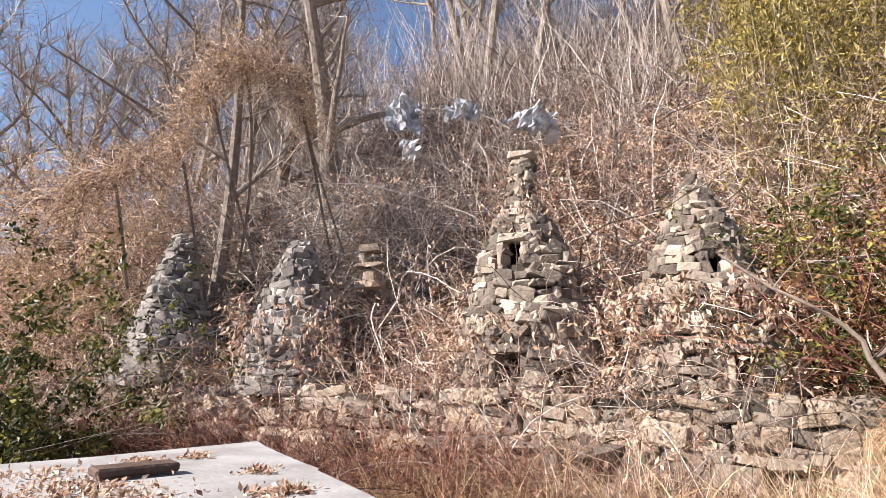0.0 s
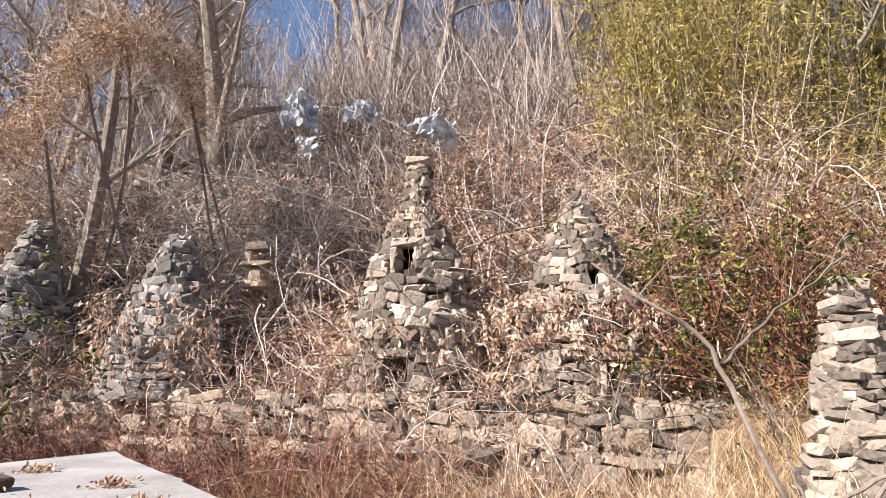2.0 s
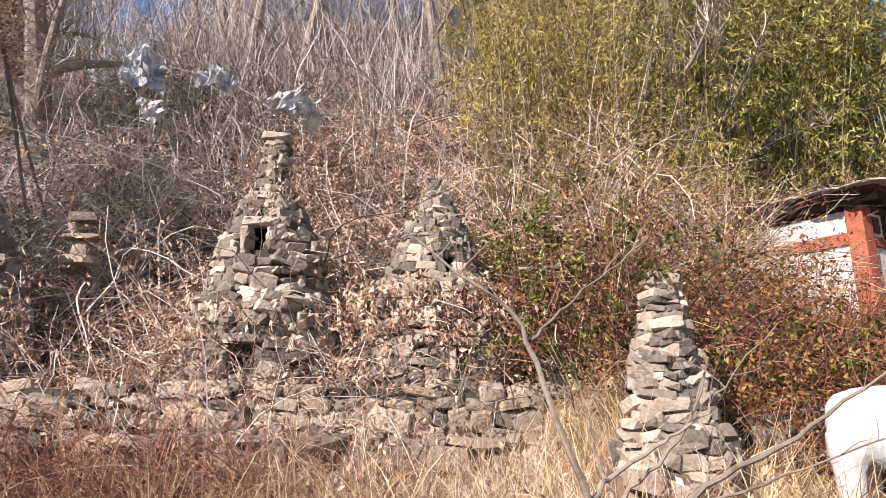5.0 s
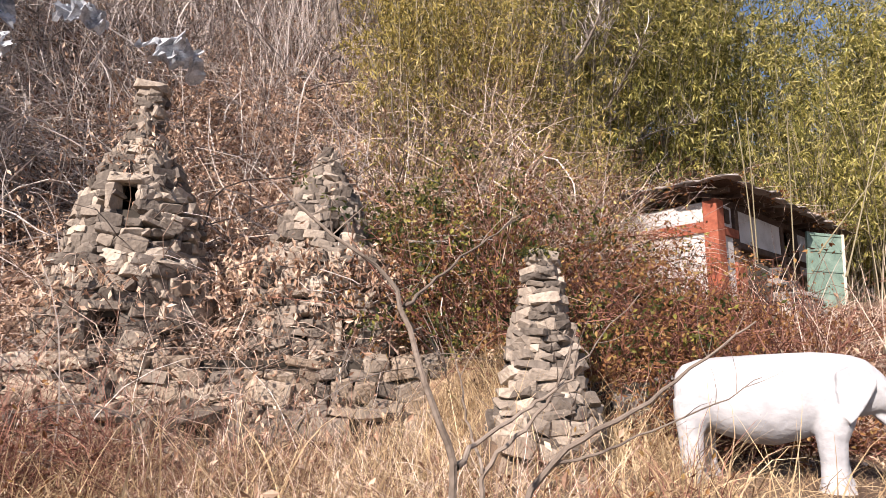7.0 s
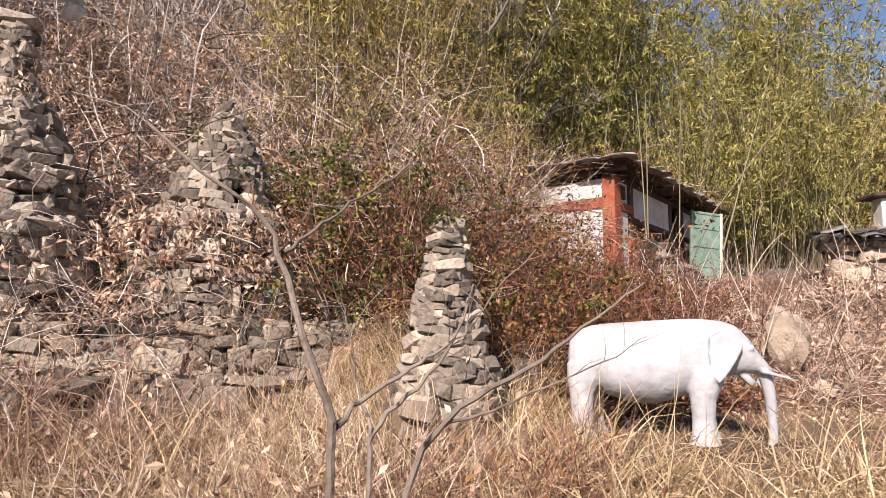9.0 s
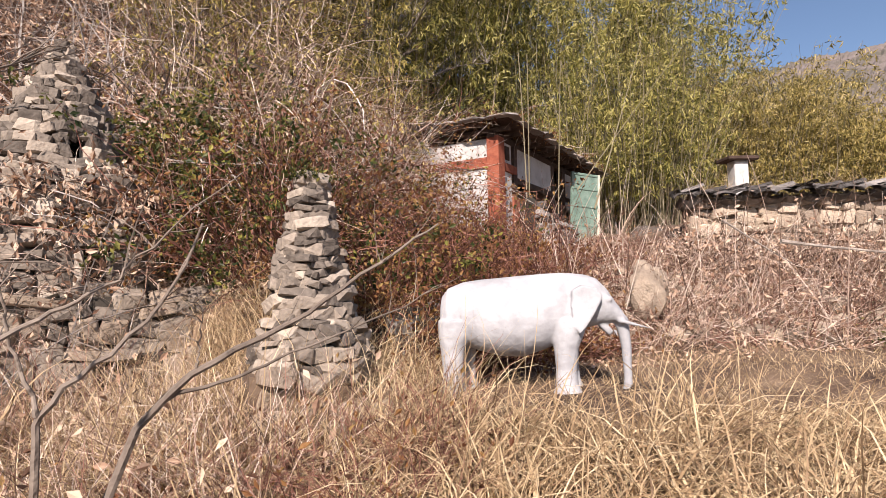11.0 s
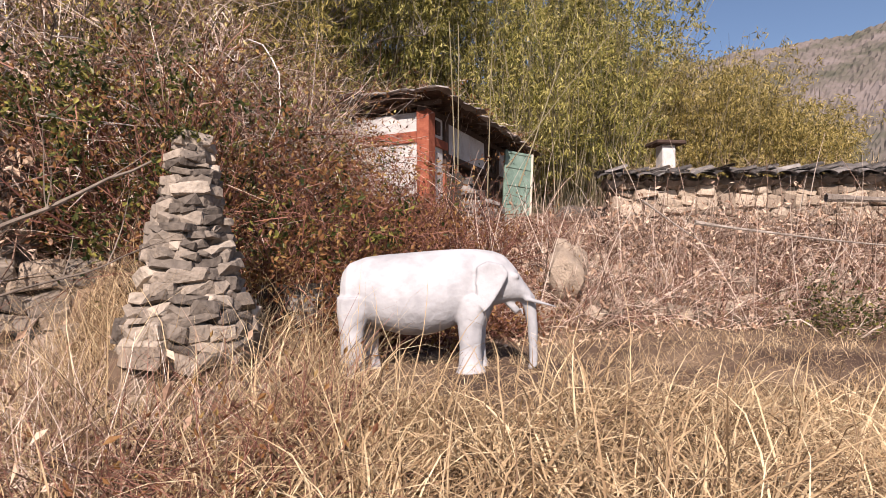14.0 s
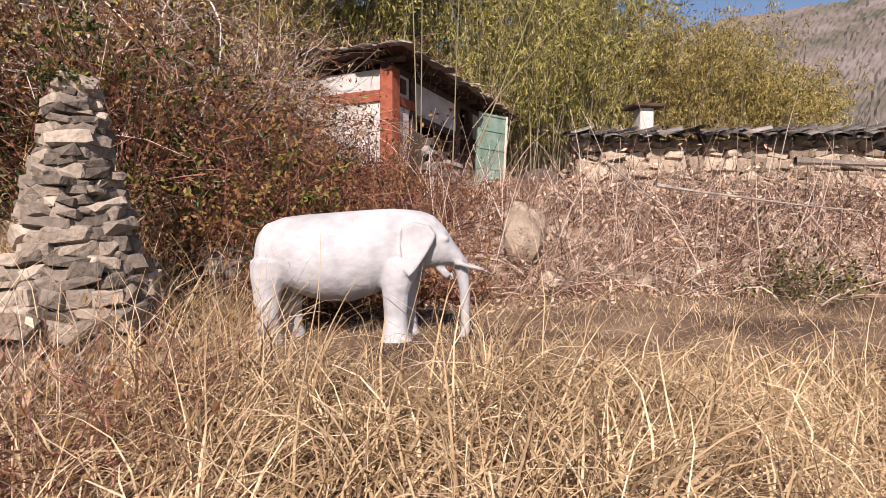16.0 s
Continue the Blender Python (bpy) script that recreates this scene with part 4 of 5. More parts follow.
def creeper(at, radius, z0, z1, n, leaf, seed, label, squash=0.85, size=(0.06, 0.12), pale=False):
    """Dry leafy creepers hanging on the front of a tower between two heights."""
    r = np.random.default_rng(seed)
    a = r.uniform(-2.9, -0.25, n)
    z = r.uniform(z0, z1, n)
    base = np.column_stack([at[0] + radius * np.cos(a), at[1] + radius * squash * np.sin(a), z])
    way = np.column_stack([np.cos(a) * 0.8, np.sin(a) * 0.8, r.uniform(-0.4, 0.5, n)])
    pts = grow(base, way, r.uniform(0.15, 0.5, n), 4, 1.5, 1.5, r)
    stuff("creeper", tubes(pts, r.uniform(0.002, 0.004, n) * (1.6 if pale else 1)), M_GREYTWIG if pale else M_TWIG, label, "creeper")
    who = r.integers(0, n, leaf)
    stuff("creeper_leaves", leaves(pts[who, r.integers(1, 5, leaf)] + r.normal(0, 0.03, (leaf, 3)), r.uniform(*size, leaf), r, 0.42, 0.8), M_DRYLEAF, label + ", its leaves", "leaves")


creeper((2.08, 8.25), 0.88, 2.25, 2.5, 180, 600, 71, "dry leafy creepers on the ledge of the broad stone tower")
creeper((2.08, 8.25), 0.98, 1.8, 2.3, 120, 300, 72, "dry leafy creepers on the foot of the broad stone tower")
creeper((0.08, 8.05), 0.84, 1.8, 2.3, 110, 190, 73, "dry leafy creepers on the foot of the tall stone tower")
creeper((0.08, 8.05), 0.3, 3.3, 4.0, 60, 260, 74, "dry leafy creepers round the neck of the tall stone tower", size=(0.04, 0.08))
creeper((-3.2, 7.85), 0.8, 1.5, 2.6, 160, 500, 75, "dry creepers over the grey stone tower")


def moss_cap(at):
    r = np.random.default_rng(76)
    n = 260
    p = np.array(at) + np.column_stack([r.normal(0, 0.07, (n, 2)), np.abs(r.normal(0, 0.03, n))])
    stuff("cairn_moss", leaves(p, r.uniform(0.02, 0.05, n), r, 0.5, -0.3), M_GREENLEAF, "green moss and small leaves on the cairn top", "moss")


moss_cap((3.53, 5.22, 2.1))


def arch_of_vines():
    """Dry creepers thrown over bent branches between the big tree and the bank."""
    r = np.random.default_rng(61)
    way = np.array([(-6.5, 6.3, 3.9), (-5.8, 6.5, 4.35), (-5.1, 7.05, 4.8), (-4.6, 7.0, 5.8), (-4.1, 7.1, 6.25), (-3.5, 7.6, 6.1), (-3.3, 8.2, 5.2)])
    t = r.uniform(0, 6, 1700)
    i = np.minimum(t.astype(int), 5)
    at = way[i] * (1 - (t - i))[:, None] + way[i + 1] * (t - i)[:, None] + r.normal(0, 0.13, (1700, 3))
    pts = grow(at, r.normal(0, 1, (1700, 3)), r.uniform(0.25, 0.8, 1700), 5, 1.8, 1.0, r)
    v, f = tubes(pts, r.uniform(0.003, 0.007, 1700))
    a = empty("vine_arch", (-5, 7.2, lz(-5, 7.2)), "arch of tan dry vines draped over a tree", "vines")
    for nm, md, mt in (("vines", (v, f), M_TWIG), ("leaves", leaves(pts[r.integers(0, 1700, 9000), r.integers(1, 6, 9000)] + r.normal(0, 0.04, (9000, 3)), r.uniform(0.03, 0.06, 9000), r), M_STRAWLEAF)):
        ob = stuff(nm, md, mt, "", "", a)
        ob.matrix_parent_inverse = a.matrix_world.inverted()
    stems = grow(way[[1, 2, 3, 4, 5, 5]] - [0, -0.2, 0.1], np.array([[0.1, 0.3, -1]] * 6), np.array([1.6, 2.2, 2.8, 3.2, 3.0, 2.8]), 8, 0.2, 0.3, r)
    ob = stuff("stem", tubes(stems, np.full(6, 0.025), 0.9), M_BARK, "", "", a)
    ob.matrix_parent_inverse = a.matrix_world.inverted()


arch_of_vines()

# ---- bamboo ----


def bamboo(label, poly, n, height, seed, leaf, top_only=0.35, size=(0.09, 0.17), lean=(-0.05, -0.1), mat=None):
    r = np.random.default_rng(seed)
    base = scatter(poly, n, r)
    w = np.column_stack([r.normal(lean[0], 0.15, n), r.normal(lean[1], 0.12, n), np.ones(n)])
    h = r.uniform(*height, n)
    pts = grow(base, w, h, 9, 0.18, 0.22, r)
    stuff("bamboo_culms", tubes(pts, r.uniform(0.007, 0.016, n), 0.35), M_CULM, label, "bamboo")
    m = leaf // 9
    k = r.uniform(top_only, 1, m) * 9
    lo = np.minimum(k.astype(int), 8)
    pick = r.integers(0, n, m)
    at = pts[pick, lo] * (1 - (k - lo))[:, None] + pts[pick, lo + 1] * (k - lo)[:, None]
    tw = grow(at, np.column_stack([r.normal(0, 1, (m, 2)), r.uniform(0, 0.9, m)]), r.uniform(0.2, 0.6, m), 3, 0.3, 0.6, r)
    stuff("bamboo_twigs", blades(tw, np.full(m, 0.006), r), M_CULM, label + ", its twigs", "bamboo")
    who = np.repeat(np.arange(m), 9)
    spot = tw[who, r.integers(1, 4, len(who))] + r.normal(0, 0.04, (len(who), 3))
    stuff("bamboo_foliage", leaves(spot, r.uniform(*size, len(who)), r, 0.22, 0.45), mat or M_BAMBOOLEAF, label + ", its narrow leaves", "bamboo leaves")


bamboo("tall yellow-green bamboo grove behind the outhouse", [(6.5, 12.7), (14.5, 14.8), (18.5, 11.8), (21.5, 12.8), (24, 17), (16, 21), (6, 19)], 1000, (6.5, 11.5), 21, 210000, 0.08, (0.13, 0.26))
bamboo("yellow-green bamboo leaning over the slope", [(3.0, 10.4), (6.8, 10.6), (8.2, 14), (3.8, 14.8)], 260, (2.2, 6.0), 22, 55000, 0.05, (0.08, 0.16), mat=M_SCRUBLEAF)
brambles("tan scrub with olive leaves over the slope beside the outhouse", [(2.9, 8.7), (6.3, 8.6), (7.2, 10.3), (7.8, 13.5), (3.0, 13)], 3200, (0.8, 2.2), None, 25, wander=1.2, droop=0.9, leaf=16000, leafmat=M_SCRUBLEAF, leafsize=(0.04, 0.09), lift=1.6, steps=4, thick=(0.004, 0.01), name="scrub_thicket")
bamboo("golden low bamboo behind the garden wall", [(19.0, 12.3), (21.5, 9.2), (27, 11), (25, 15.5)], 420, (4.2, 6.2), 23, 70000, 0.05, (0.1, 0.2), mat=M_GOLDLEAF)
bamboo("golden low bamboo behind the garden wall", [(21.5, 9.4), (22.5, 7.4), (28.5, 9.0), (27, 11.5)], 220, (2.6, 4.3), 28, 40000, 0.05, (0.1, 0.2), mat=M_GOLDLEAF)
brambles("pale arching canes before the end of the outhouse", [(5.4, 8.2), (6.6, 8.5), (6.9, 9.4), (6.0, 9.6)], 160, (1.2, 2.6), M_GREYTWIG, 29, wander=0.9, droop=1.6, up=1.2, thick=(0.005, 0.01), steps=8, lift=1.0, name="cane_thicket")
brambles("tangled brown twigs hanging before the outhouse roof", [(6.0, 8.9), (6.8, 9.1), (7.3, 10.5), (7.3, 12), (6.2, 12)], 500, (0.8, 2.2), None, 30, wander=1.4, droop=1.0, leaf=2600, leafmat=M_RUSTLEAF, leafsize=(0.04, 0.08), lift=1.9, steps=5, thick=(0.003, 0.008))
bamboo("bare pale bamboo canes leaning beside the outhouse", [(13.0, 12.0), (16.5, 10.0), (18.0, 11.5), (15.0, 14.0)], 260, (3.0, 6.0), 24, 12000, 0.35, (0.12, 0.2), (-0.12, -0.15))

# ---- shrubs ----
for k, (x, y, sx, sy, h) in enumerate([(3.9, 7.6, 1.1, 0.9, 1.9), (5.0, 7.0, 1.1, 0.9, 1.5), (5.0, 8.8, 1.3, 1.0, 2.0), (6.4, 8.4, 1.1, 0.9, 1.6), (3.3, 9.0, 1.0, 0.8, 1.8), (4.6, 6.6, 0.7, 0.5, 1.1)]):
    shrub("evergreen_shrub", (x, y, lz(x, y) - 0.05), (sx, sy, h), 110, M_REDTWIG, 8500 if k in (0, 4) else 1300, M_GREENLEAF, "dark green shrub mixed with rust brown twigs", 100 + k, (0.04, 0.085))
    shrub("brown_shrub", (x + 0.3, y - 0.15, lz(x + 0.3, y - 0.15) - 0.05), (sx, sy, h * 0.98), 150, M_REDTWIG, 6000, M_RUSTLEAF, "rust brown leafy shrub on the bank", 120 + k)
for k, (x, y, sx, sy, h) in enumerate([(6.6, 6.9, 1.0, 0.8, 1.25), (7.6, 7.2, 1.1, 0.8, 1.2), (5.9, 6.5, 0.8, 0.7, 1.0), (7.0, 7.9, 1.2, 0.8, 1.3)]):
    shrub("red_twig_shrub", (x, y, lz(x, y) - 0.05), (sx, sy, h), 240, M_REDTWIG, 3600, M_RUSTLEAF, "dense reddish brown shrub with fine twigs", 140 + k, (0.025, 0.05))
# Low brush added to deepen the shade in the hollow behind the statue.
for k, (x, y) in enumerate(((4.9, 5.95), (5.7, 5.95), (6.5, 5.9))):
    shrub("brown_shrub", (x, y, lz(x, y) - 0.05), (0.75, 0.35, 0.8), 170, M_REDTWIG, 2000, M_RUSTLEAF, "low dense rust brown brush shading the bank behind the elephant statue", 170 + k)
shrub("evergreen_shrub", (-5.0, 5.2, 0.2), (0.45, 0.5, 2.6), 100, M_BARK, 10000, M_GREENLEAF, "dark evergreen shrub beside the terrace wall", 160, (0.05, 0.1))
shrub("evergreen_shrub", (9.9, 3.65, lz(9.9, 3.65) - 0.05), (0.55, 0.5, 0.75), 70, M_TWIG, 1500, M_GREENLEAF, "small olive green bush on the slope", 161, (0.03, 0.06))

# ---- right slope ----
BANK = [(6.6, 6.1), (9.6, 4.0), (13.5, 0.9), (14.6, 1.9), (9.8, 6.1), (8.4, 8.8), (7.0, 7.0)]
brambles("dry twigs and weeds over the rubble slope", BANK, 3800, (0.3, 1.1), seed=41, wander=1.0, droop=0.5, leaf=3000, steps=5, thick=(0.002, 0.006))
brambles("reddish dry weeds over the rubble slope", BANK, 2600, (0.3, 0.8), M_REDTWIG, 42, wander=0.9, droop=0.4, steps=5, thick=(0.002, 0.005))
brambles("thin upright weed stalks on the slope", BANK, 160, (0.9, 1.7), M_TWIG, 43, wander=0.25, droop=0.0, steps=6, thick=(0.006, 0.01), up=3.0, name="weed_stalks")


brambles("dry weeds and twigs hanging before the garden wall", [(8.9, 6.1), (13.9, 1.3), (14.3, 1.6), (9.4, 6.4)], 1700, (0.3, 1.0), seed=44, wander=1.2, droop=0.7, leaf=3500, steps=5, thick=(0.002, 0.006), lift=0.35)


def fallen_branch(a, b, rad, seed):
    r = np.random.default_rng(seed)
    a, b = np.array(a), np.array(b)
    v, f = limb(grow(a[None], (b - a)[None], np.array([np.linalg.norm(b - a)]), 9, 0.25, 0, r)[0], rad, 0.4, 7)
    stuff("fallen_branch", (v, f), M_BARK, "dark fallen branch lying across the dry slope", "branch", kind="thing")


fallen_branch((8.9, 4.7, 1.75), (10.4, 3.1, 1.35), 0.018, 1)
fallen_branch((9.3, 5.6, 2.1), (9.0, 4.6, 1.5), 0.014, 2)
fallen_branch((10.9, 4.0, 2.1), (12.4, 2.2, 1.9), 0.04, 3)


def pole(a, b, rad, seed):
    r = np.random.default_rng(seed)
    a, b = np.array(a, float), np.array(b, float)
    v, f = limb(grow(a[None], (b - a)[None], np.array([np.linalg.norm(b - a)]), 12, 0.05, 0.02, r)[0], rad, 0.5, 7)
    stuff("bamboo_pole", (v, f), M_CULM, "yellowish bamboo pole leaning over the outhouse", "bamboo pole", kind="thing")


pole((8.0, 6.6, 2.3), (11.2, 8.1, 5.9), 0.009, 4)
pole((9.4, 8.2, 2.9), (12.6, 8.2, 6.2), 0.009, 5)
for k, (x, y) in enumerate(((8.35, 8.3), (8.6, 8.55), (9.3, 8.6))):
    pole((x, y, lz(x, y) - 0.05), (x + 0.1 * k - 0.1, y - 0.1, 5.2), 0.012, 6 + k)

# ---- twigs and leaves on the roof of the outhouse ----


def roof_litter():
    r = np.random.default_rng(81)
    a = math.radians(27)
    u, v = r.uniform(-0.5, 6.2, 900), r.uniform(-0.7, 3.2, 900)
    base = np.column_stack([8.64 + u * math.cos(a) - v * math.sin(a), 9.5 + u * math.sin(a) + v * math.cos(a), 4.3 + 0.05 * np.sin(v)])
    pts = grow(base, ways(900, r, 0.25, spread=1.0), r.uniform(0.2, 0.9, 900), 4, 1.0, 0.9, r)
    stuff("roof_twigs", tubes(pts, r.uniform(0.003, 0.008, 900)), M_TWIG, "dead twigs and canes fallen on the outhouse roof", "twigs")
    who = r.integers(0, 900, 3500)
    stuff("roof_leaf_litter", leaves(pts[who, r.integers(0, 3, 3500)] + r.normal(0, 0.05, (3500, 3)), r.uniform(0.05, 0.12, 3500), r, 0.35), M_RUSTLEAF, "dead leaves lying on the outhouse roof", "leaf litter")


roof_litter()

# ---- grass ----


def grass(name, label, poly, n, height, seed, lean=(0, 0), width=(0.004, 0.009), droop=1.2, mat=None, clumps=0, steps=5, spread=0.45):
    r = np.random.default_rng(seed)
    if clumps:
        c = scatter(poly, clumps, r)
        base = c[r.integers(0, clumps, n)] + np.column_stack([r.normal(0, 0.07, (n, 2)), np.zeros(n)])
        base[:, 2] = land(base[:, 0], base[:, 1])
    else:
        base = scatter(poly, n, r)
    pts = grow(base, ways(n, r, 1.0, lean, spread), r.uniform(*height, n), steps, 0.5, droop, r)
    pts[:, :, 2] = np.maximum(pts[:, :, 2], land(pts[:, :, 0], pts[:, :, 1]) + 0.01)
    stuff(name, blades(pts, r.uniform(*width, n), r), mat or M_GRASS, label, "grass")


grass("slope_grass", "short tan grass on the rubble slope", BANK, 3500, (0.15, 0.5), 59, width=(0.004, 0.008), droop=1.0, steps=3, clumps=700)
brambles("brown dead weeds among the straw", [(1.8, 3.3), (3.0, 3.0), (4.3, 4.3), (3.2, 4.9), (1.6, 5.0)], 1500, (0.3, 0.75), M_REDTWIG, 60, wander=0.8, droop=0.5, leaf=1200, leafmat=M_RUSTLEAF, leafsize=(0.03, 0.06), steps=4, thick=(0.002, 0.004))
FIELD = [(2.3, 3.3), (3.4, 2.0), (5.5, 0.2), (8.0, -0.8), (8.4, 0.9), (7.6, 2.2), (6.6, 2.9), (5.4, 3.3), (4.5, 3.9), (3.6, 4.4), (2.2, 5.2), (1.6, 4.6)]
grass("straw_grass", "thick golden dry grass bent over in tufts", FIELD, 24000, (0.3, 0.8), 51, (0.2, -0.1), clumps=520, droop=2.3, steps=5, width=(0.006, 0.0145))
grass("short_straw_grass", "short dry trodden grass", [(2.0, 2.8), (6, 0), (13, -1.5), (12, 1.6), (7.6, 5.4), (4, 5.2), (2.5, 5.6)], 19000, (0.06, 0.2), 52, width=(0.003, 0.007), droop=1.0, steps=3)
grass("long_straw_grass", "long arching pale grass at the foot of the walls", [(-1.2, 5.9), (2.8, 4.6), (3.6, 4.4), (3.0, 5.6), (2.3, 6.9), (-1.2, 6.9)], 7000, (0.5, 1.25), 53, clumps=190, droop=1.7, width=(0.005, 0.011))
grass("flattened_grass", "golden flattened grass fallen in one direction", [(3.6, 2.0), (5.6, 0.9), (7.6, 1.0), (6.2, 3.4), (4.4, 3.2)], 8000, (0.5, 1.0), 54, (1.0, 0.4), clumps=130, droop=2.6, width=(0.006, 0.013), spread=0.3)
grass("tufted_straw_grass", "long pale dry grass in tufts round the cairn", [(2.2, 5.0), (3.0, 4.4), (4.3, 4.2), (4.7, 5.4), (3.9, 6.6), (2.5, 7.6), (2.0, 6.9)], 6000, (0.3, 0.9), 56, clumps=300, droop=1.3, width=(0.004, 0.01))
brambles("brown weeds among the dry grass", [(1.4, 4.4), (3.0, 4.0), (3.6, 4.6), (3.0, 5.6), (2.6, 6.9), (0.5, 6.6)], 3000, (0.3, 0.9), seed=55, wander=0.8, droop=0.4, leaf=1500, steps=5, thick=(0.002, 0.005))

grass("pale_reed", "pale bent reed leaves arching before the terrace wall", [(0.5, 5.3), (1.9, 5.1), (2.0, 5.7), (0.5, 5.9)], 46, (0.9, 1.7), 57, width=(0.014, 0.026), droop=2.3, clumps=5, steps=9, spread=0.35)
brambles("long pale vine stems hanging over the towers and walls", [(-1.5, 6.5), (2.4, 6.4), (2.6, 8.6), (-1.5, 8.6)], 60, (1.5, 3.0), M_GREYTWIG, 58, wander=0.7, droop=1.0, up=1.6, thick=(0.006, 0.01), steps=9, name="vine_stems")



def coping_litter():
    r = np.random.default_rng(91)
    n = 900
    u = r.uniform(-0.02, 1.05, n)
    base = np.column_stack([9.7 + 5.0 * u + r.normal(0, 0.12, n), 6.5 - 4.7 * u + r.normal(0, 0.12, n), np.full(n, 2.64)])
    pts = grow(base, ways(n, r, 0.6, spread=0.7), r.uniform(0.1, 0.42, n), 4, 0.7, 0.9, r)
    stuff("coping_grass", blades(pts, r.uniform(0.004, 0.009, n), r), M_GRASS, "dry grass and litter grown over the tile coping", "grass")


coping_litter()


def rubble():
    r = np.random.default_rng(92)
    at = scatter([(7.2, 6.0), (9.6, 4.2), (12.5, 1.8), (13.8, 1.6), (9.7, 5.9), (8.6, 7.2)], 210, r)
    s = empty("rubble", (9.5, 4.9, 0), "tan fieldstones lying loose over the dry slope under the garden wall", "rubble")
    for p in at:
        w = r.uniform(0.08, 0.3)
        put_stone(s, Matrix.Translation((p[0] - 9.5, p[1] - 4.9, p[2] + 0.02)) @ Euler((r.uniform(-0.5, 0.5), r.uniform(-0.5, 0.5), r.uniform(0, 3))).to_matrix().to_4x4() @ Matrix.Diagonal((w, w * 0.8, w * r.uniform(0.35, 0.7), 1)), TANS)


# ---- stone walls and towers ----
rubble()
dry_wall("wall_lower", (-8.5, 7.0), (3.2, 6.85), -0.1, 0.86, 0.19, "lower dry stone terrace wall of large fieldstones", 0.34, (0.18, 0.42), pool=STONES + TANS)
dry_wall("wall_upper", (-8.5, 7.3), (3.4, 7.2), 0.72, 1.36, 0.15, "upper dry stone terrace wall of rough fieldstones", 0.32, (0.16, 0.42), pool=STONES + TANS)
dry_wall("wall_garden", (9.6, 6.3), (14.6, 1.6), 1.2, 2.56, 0.12, "long dry stone garden wall of tan fieldstones under a tile coping", 0.3, (0.14, 0.36), pool=TANS, core_mat=M_TANCORE)
dry_wall("wall_rubble", (8.0, 7.75), (9.4, 7.6), 0.9, 2.7, 0.075, "tall heap of thin stacked stones beside the door leaf", 0.4, (0.1, 0.26), pool=GREYS, z1b=1.7)

stone_tower((0.08, 8.05, 1.36), 0.85, 0.13, 2.95, "tall tapering fieldstone tower with square openings and flat capstone", [(FRONT - 0.02, 0.0, 0.28, 0.4), (FRONT - 0.02, 1.38, 0.25, 0.36)], seed=1, shape=[(0, 0.9), (0.3, 0.8), (0.33, 0.7), (0.5, 0.62), (0.6, 0.5), (0.74, 0.3), (0.8, 0.2), (1.0, 0.14)], stone_w=0.15, face_h=0.095)
stone_tower((2.08, 8.2, 1.36), 1.0, 0.1, 2.46, "broad conical fieldstone tower half hidden by dry leaves", [(FRONT + 0.35, 0.0, 0.24, 0.38), (FRONT + 0.3, 1.26, 0.2, 0.24)], cap=False, shape=[(0, 0.97), (0.42, 0.88), (0.47, 0.66), (0.75, 0.38), (1.0, 0.07)], stone_w=0.145, face_h=0.09)
stone_tower((-3.2, 7.85, 1.3), 0.85, 0.1, 2.1, "grey conical fieldstone tower among brambles", cap=False, pool=GREYS, shape=[(0, 0.85), (0.4, 0.66), (1.0, 0.16)], stone_w=0.145, face_h=0.09)
stone_tower((-5.6, 7.9, 1.4), 0.85, 0.1, 2.3, "grey fieldstone tower overgrown with dry vines", cap=False, pool=GREYS, shape=[(0, 0.9), (1.0, 0.16)], face_h=0.09)
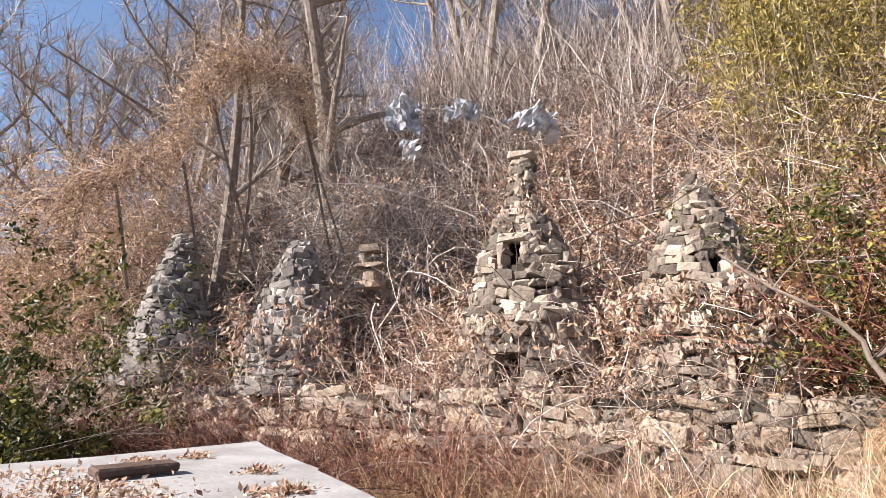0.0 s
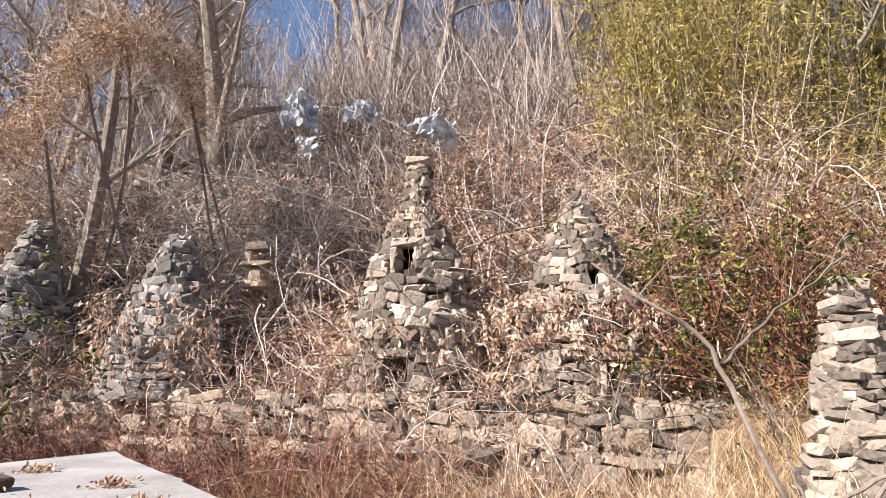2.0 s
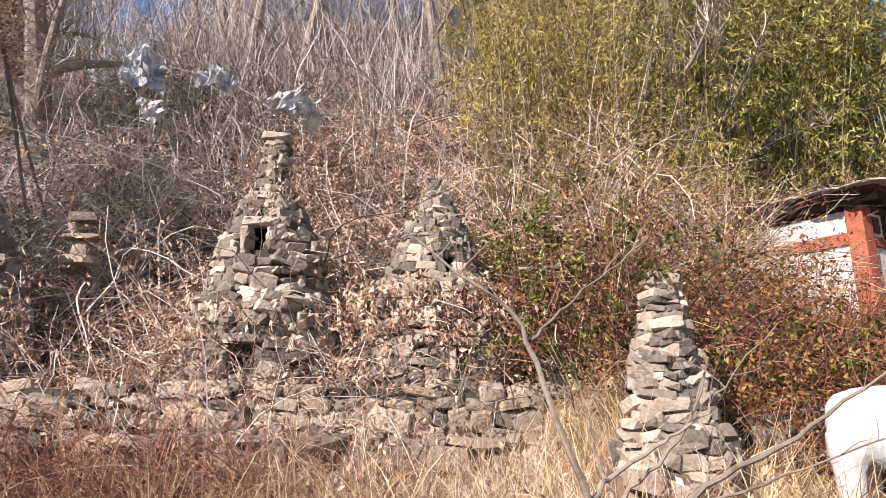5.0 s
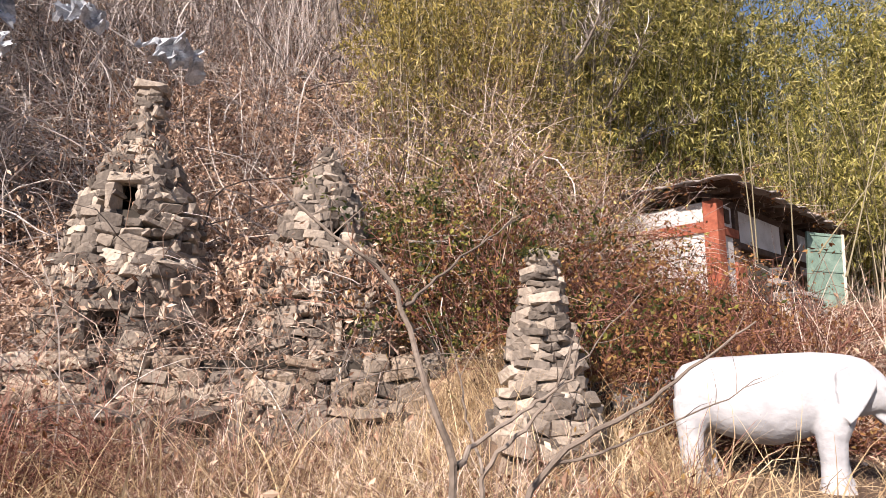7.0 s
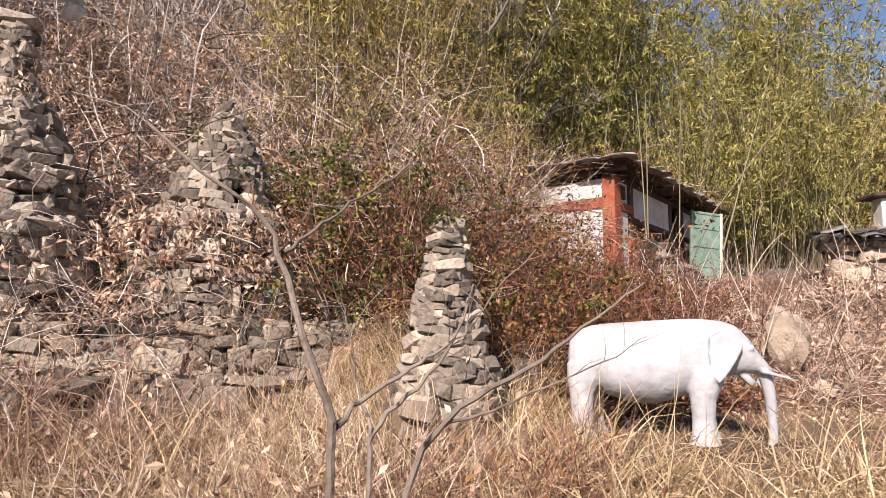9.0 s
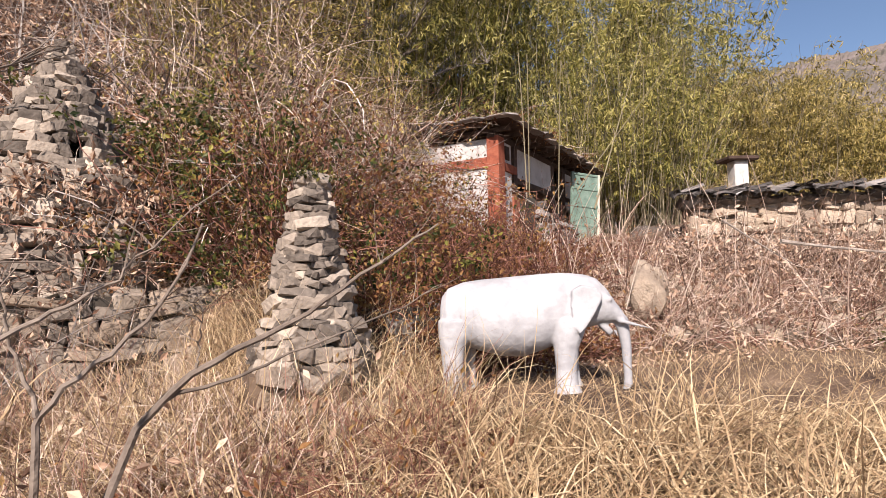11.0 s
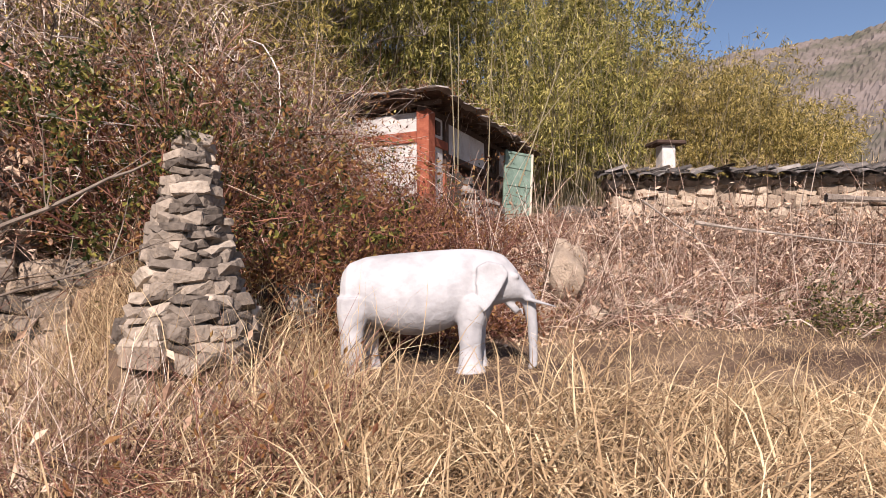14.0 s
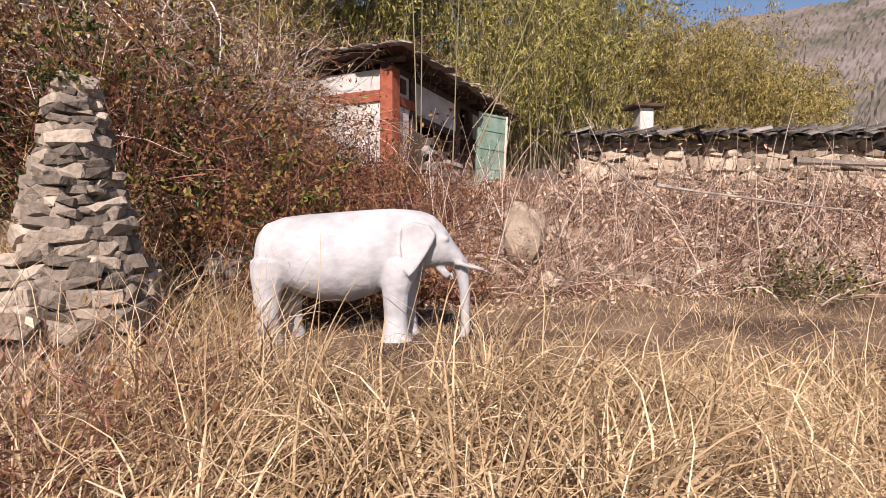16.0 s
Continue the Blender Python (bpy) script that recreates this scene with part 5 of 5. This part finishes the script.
stone_tower((-5.4, 9.4, 3.2), 0.6, 0.1, 1.7, "small overgrown fieldstone tower high on the slope", cap=False, shape=[(0, 0.6), (1.0, 0.12)], face_h=0.09)
stone_tower((-2.95, 9.75, 3.2), 0.42, 0.1, 1.75, "small overgrown fieldstone tower high on the slope", cap=False, shape=[(0, 0.45), (1.0, 0.1)], face_h=0.09)
creeper((-5.4, 9.4), 0.5, 3.4, 4.7, 220, 500, 78, "dry creepers over the small stone tower", pale=True)
creeper((-2.95, 9.75), 0.42, 3.4, 4.9, 260, 600, 79, "dry creepers over the small stone tower", pale=True)


def lantern(at):
    """A squat stone lantern: a base slab, a stub with a dark mouth, and a lid."""
    s = empty("stone_lantern", at, "small squat stone lantern of stacked slabs among brambles", "stone lantern")
    for nm, z, size in (("base", 0.0, (0.5, 0.4, 0.12)), ("stem", 0.14, (0.26, 0.24, 0.22)), ("shelf", 0.3, (0.5, 0.36, 0.09)), ("jamb", 0.42, (0.1, 0.26, 0.18)), ("jamb", 0.42, (0.1, 0.26, 0.18)), ("lid", 0.56, (0.42, 0.36, 0.14))):
        ob = put_stone(s, Matrix.Identity(4), TANS, nm)
        ob.matrix_basis = Matrix.Translation(((0.14 if nm == "jamb" and ob.name.endswith("1") else -0.12 if nm == "jamb" else 0), 0, z)) @ Matrix.Diagonal((*size, 1))


lantern((-2.45, 8.6, 2.85))
stone_tower((3.6, 5.27, 0.78), 0.42, 0.12, 1.3, "slender stone cairn with a mossy flat top beside the elephant", shape=[(0, 0.42), (0.2, 0.38), (0.27, 0.31), (0.5, 0.25), (0.78, 0.17), (1.0, 0.1)], stone_w=0.135, face_h=0.058)
dry_wall("wall_plinth", (3.1, 4.93), (4.05, 4.8), 0.2, 0.88, 0.12, "low heap of tan fieldstones under the stone cairn", 0.4, (0.18, 0.36), pool=TANS, core_mat=M_TANCORE, z1b=0.7)
# The grey pool stands in for bush shade on this bank.
dry_wall("wall_bank", (4.4, 5.75), (7.2, 6.4), 0.4, 1.2, 0.13, "grey dry stone bank behind the elephant statue, toned for the shade under the bushes", 0.3, (0.16, 0.4), pool=GREYS)
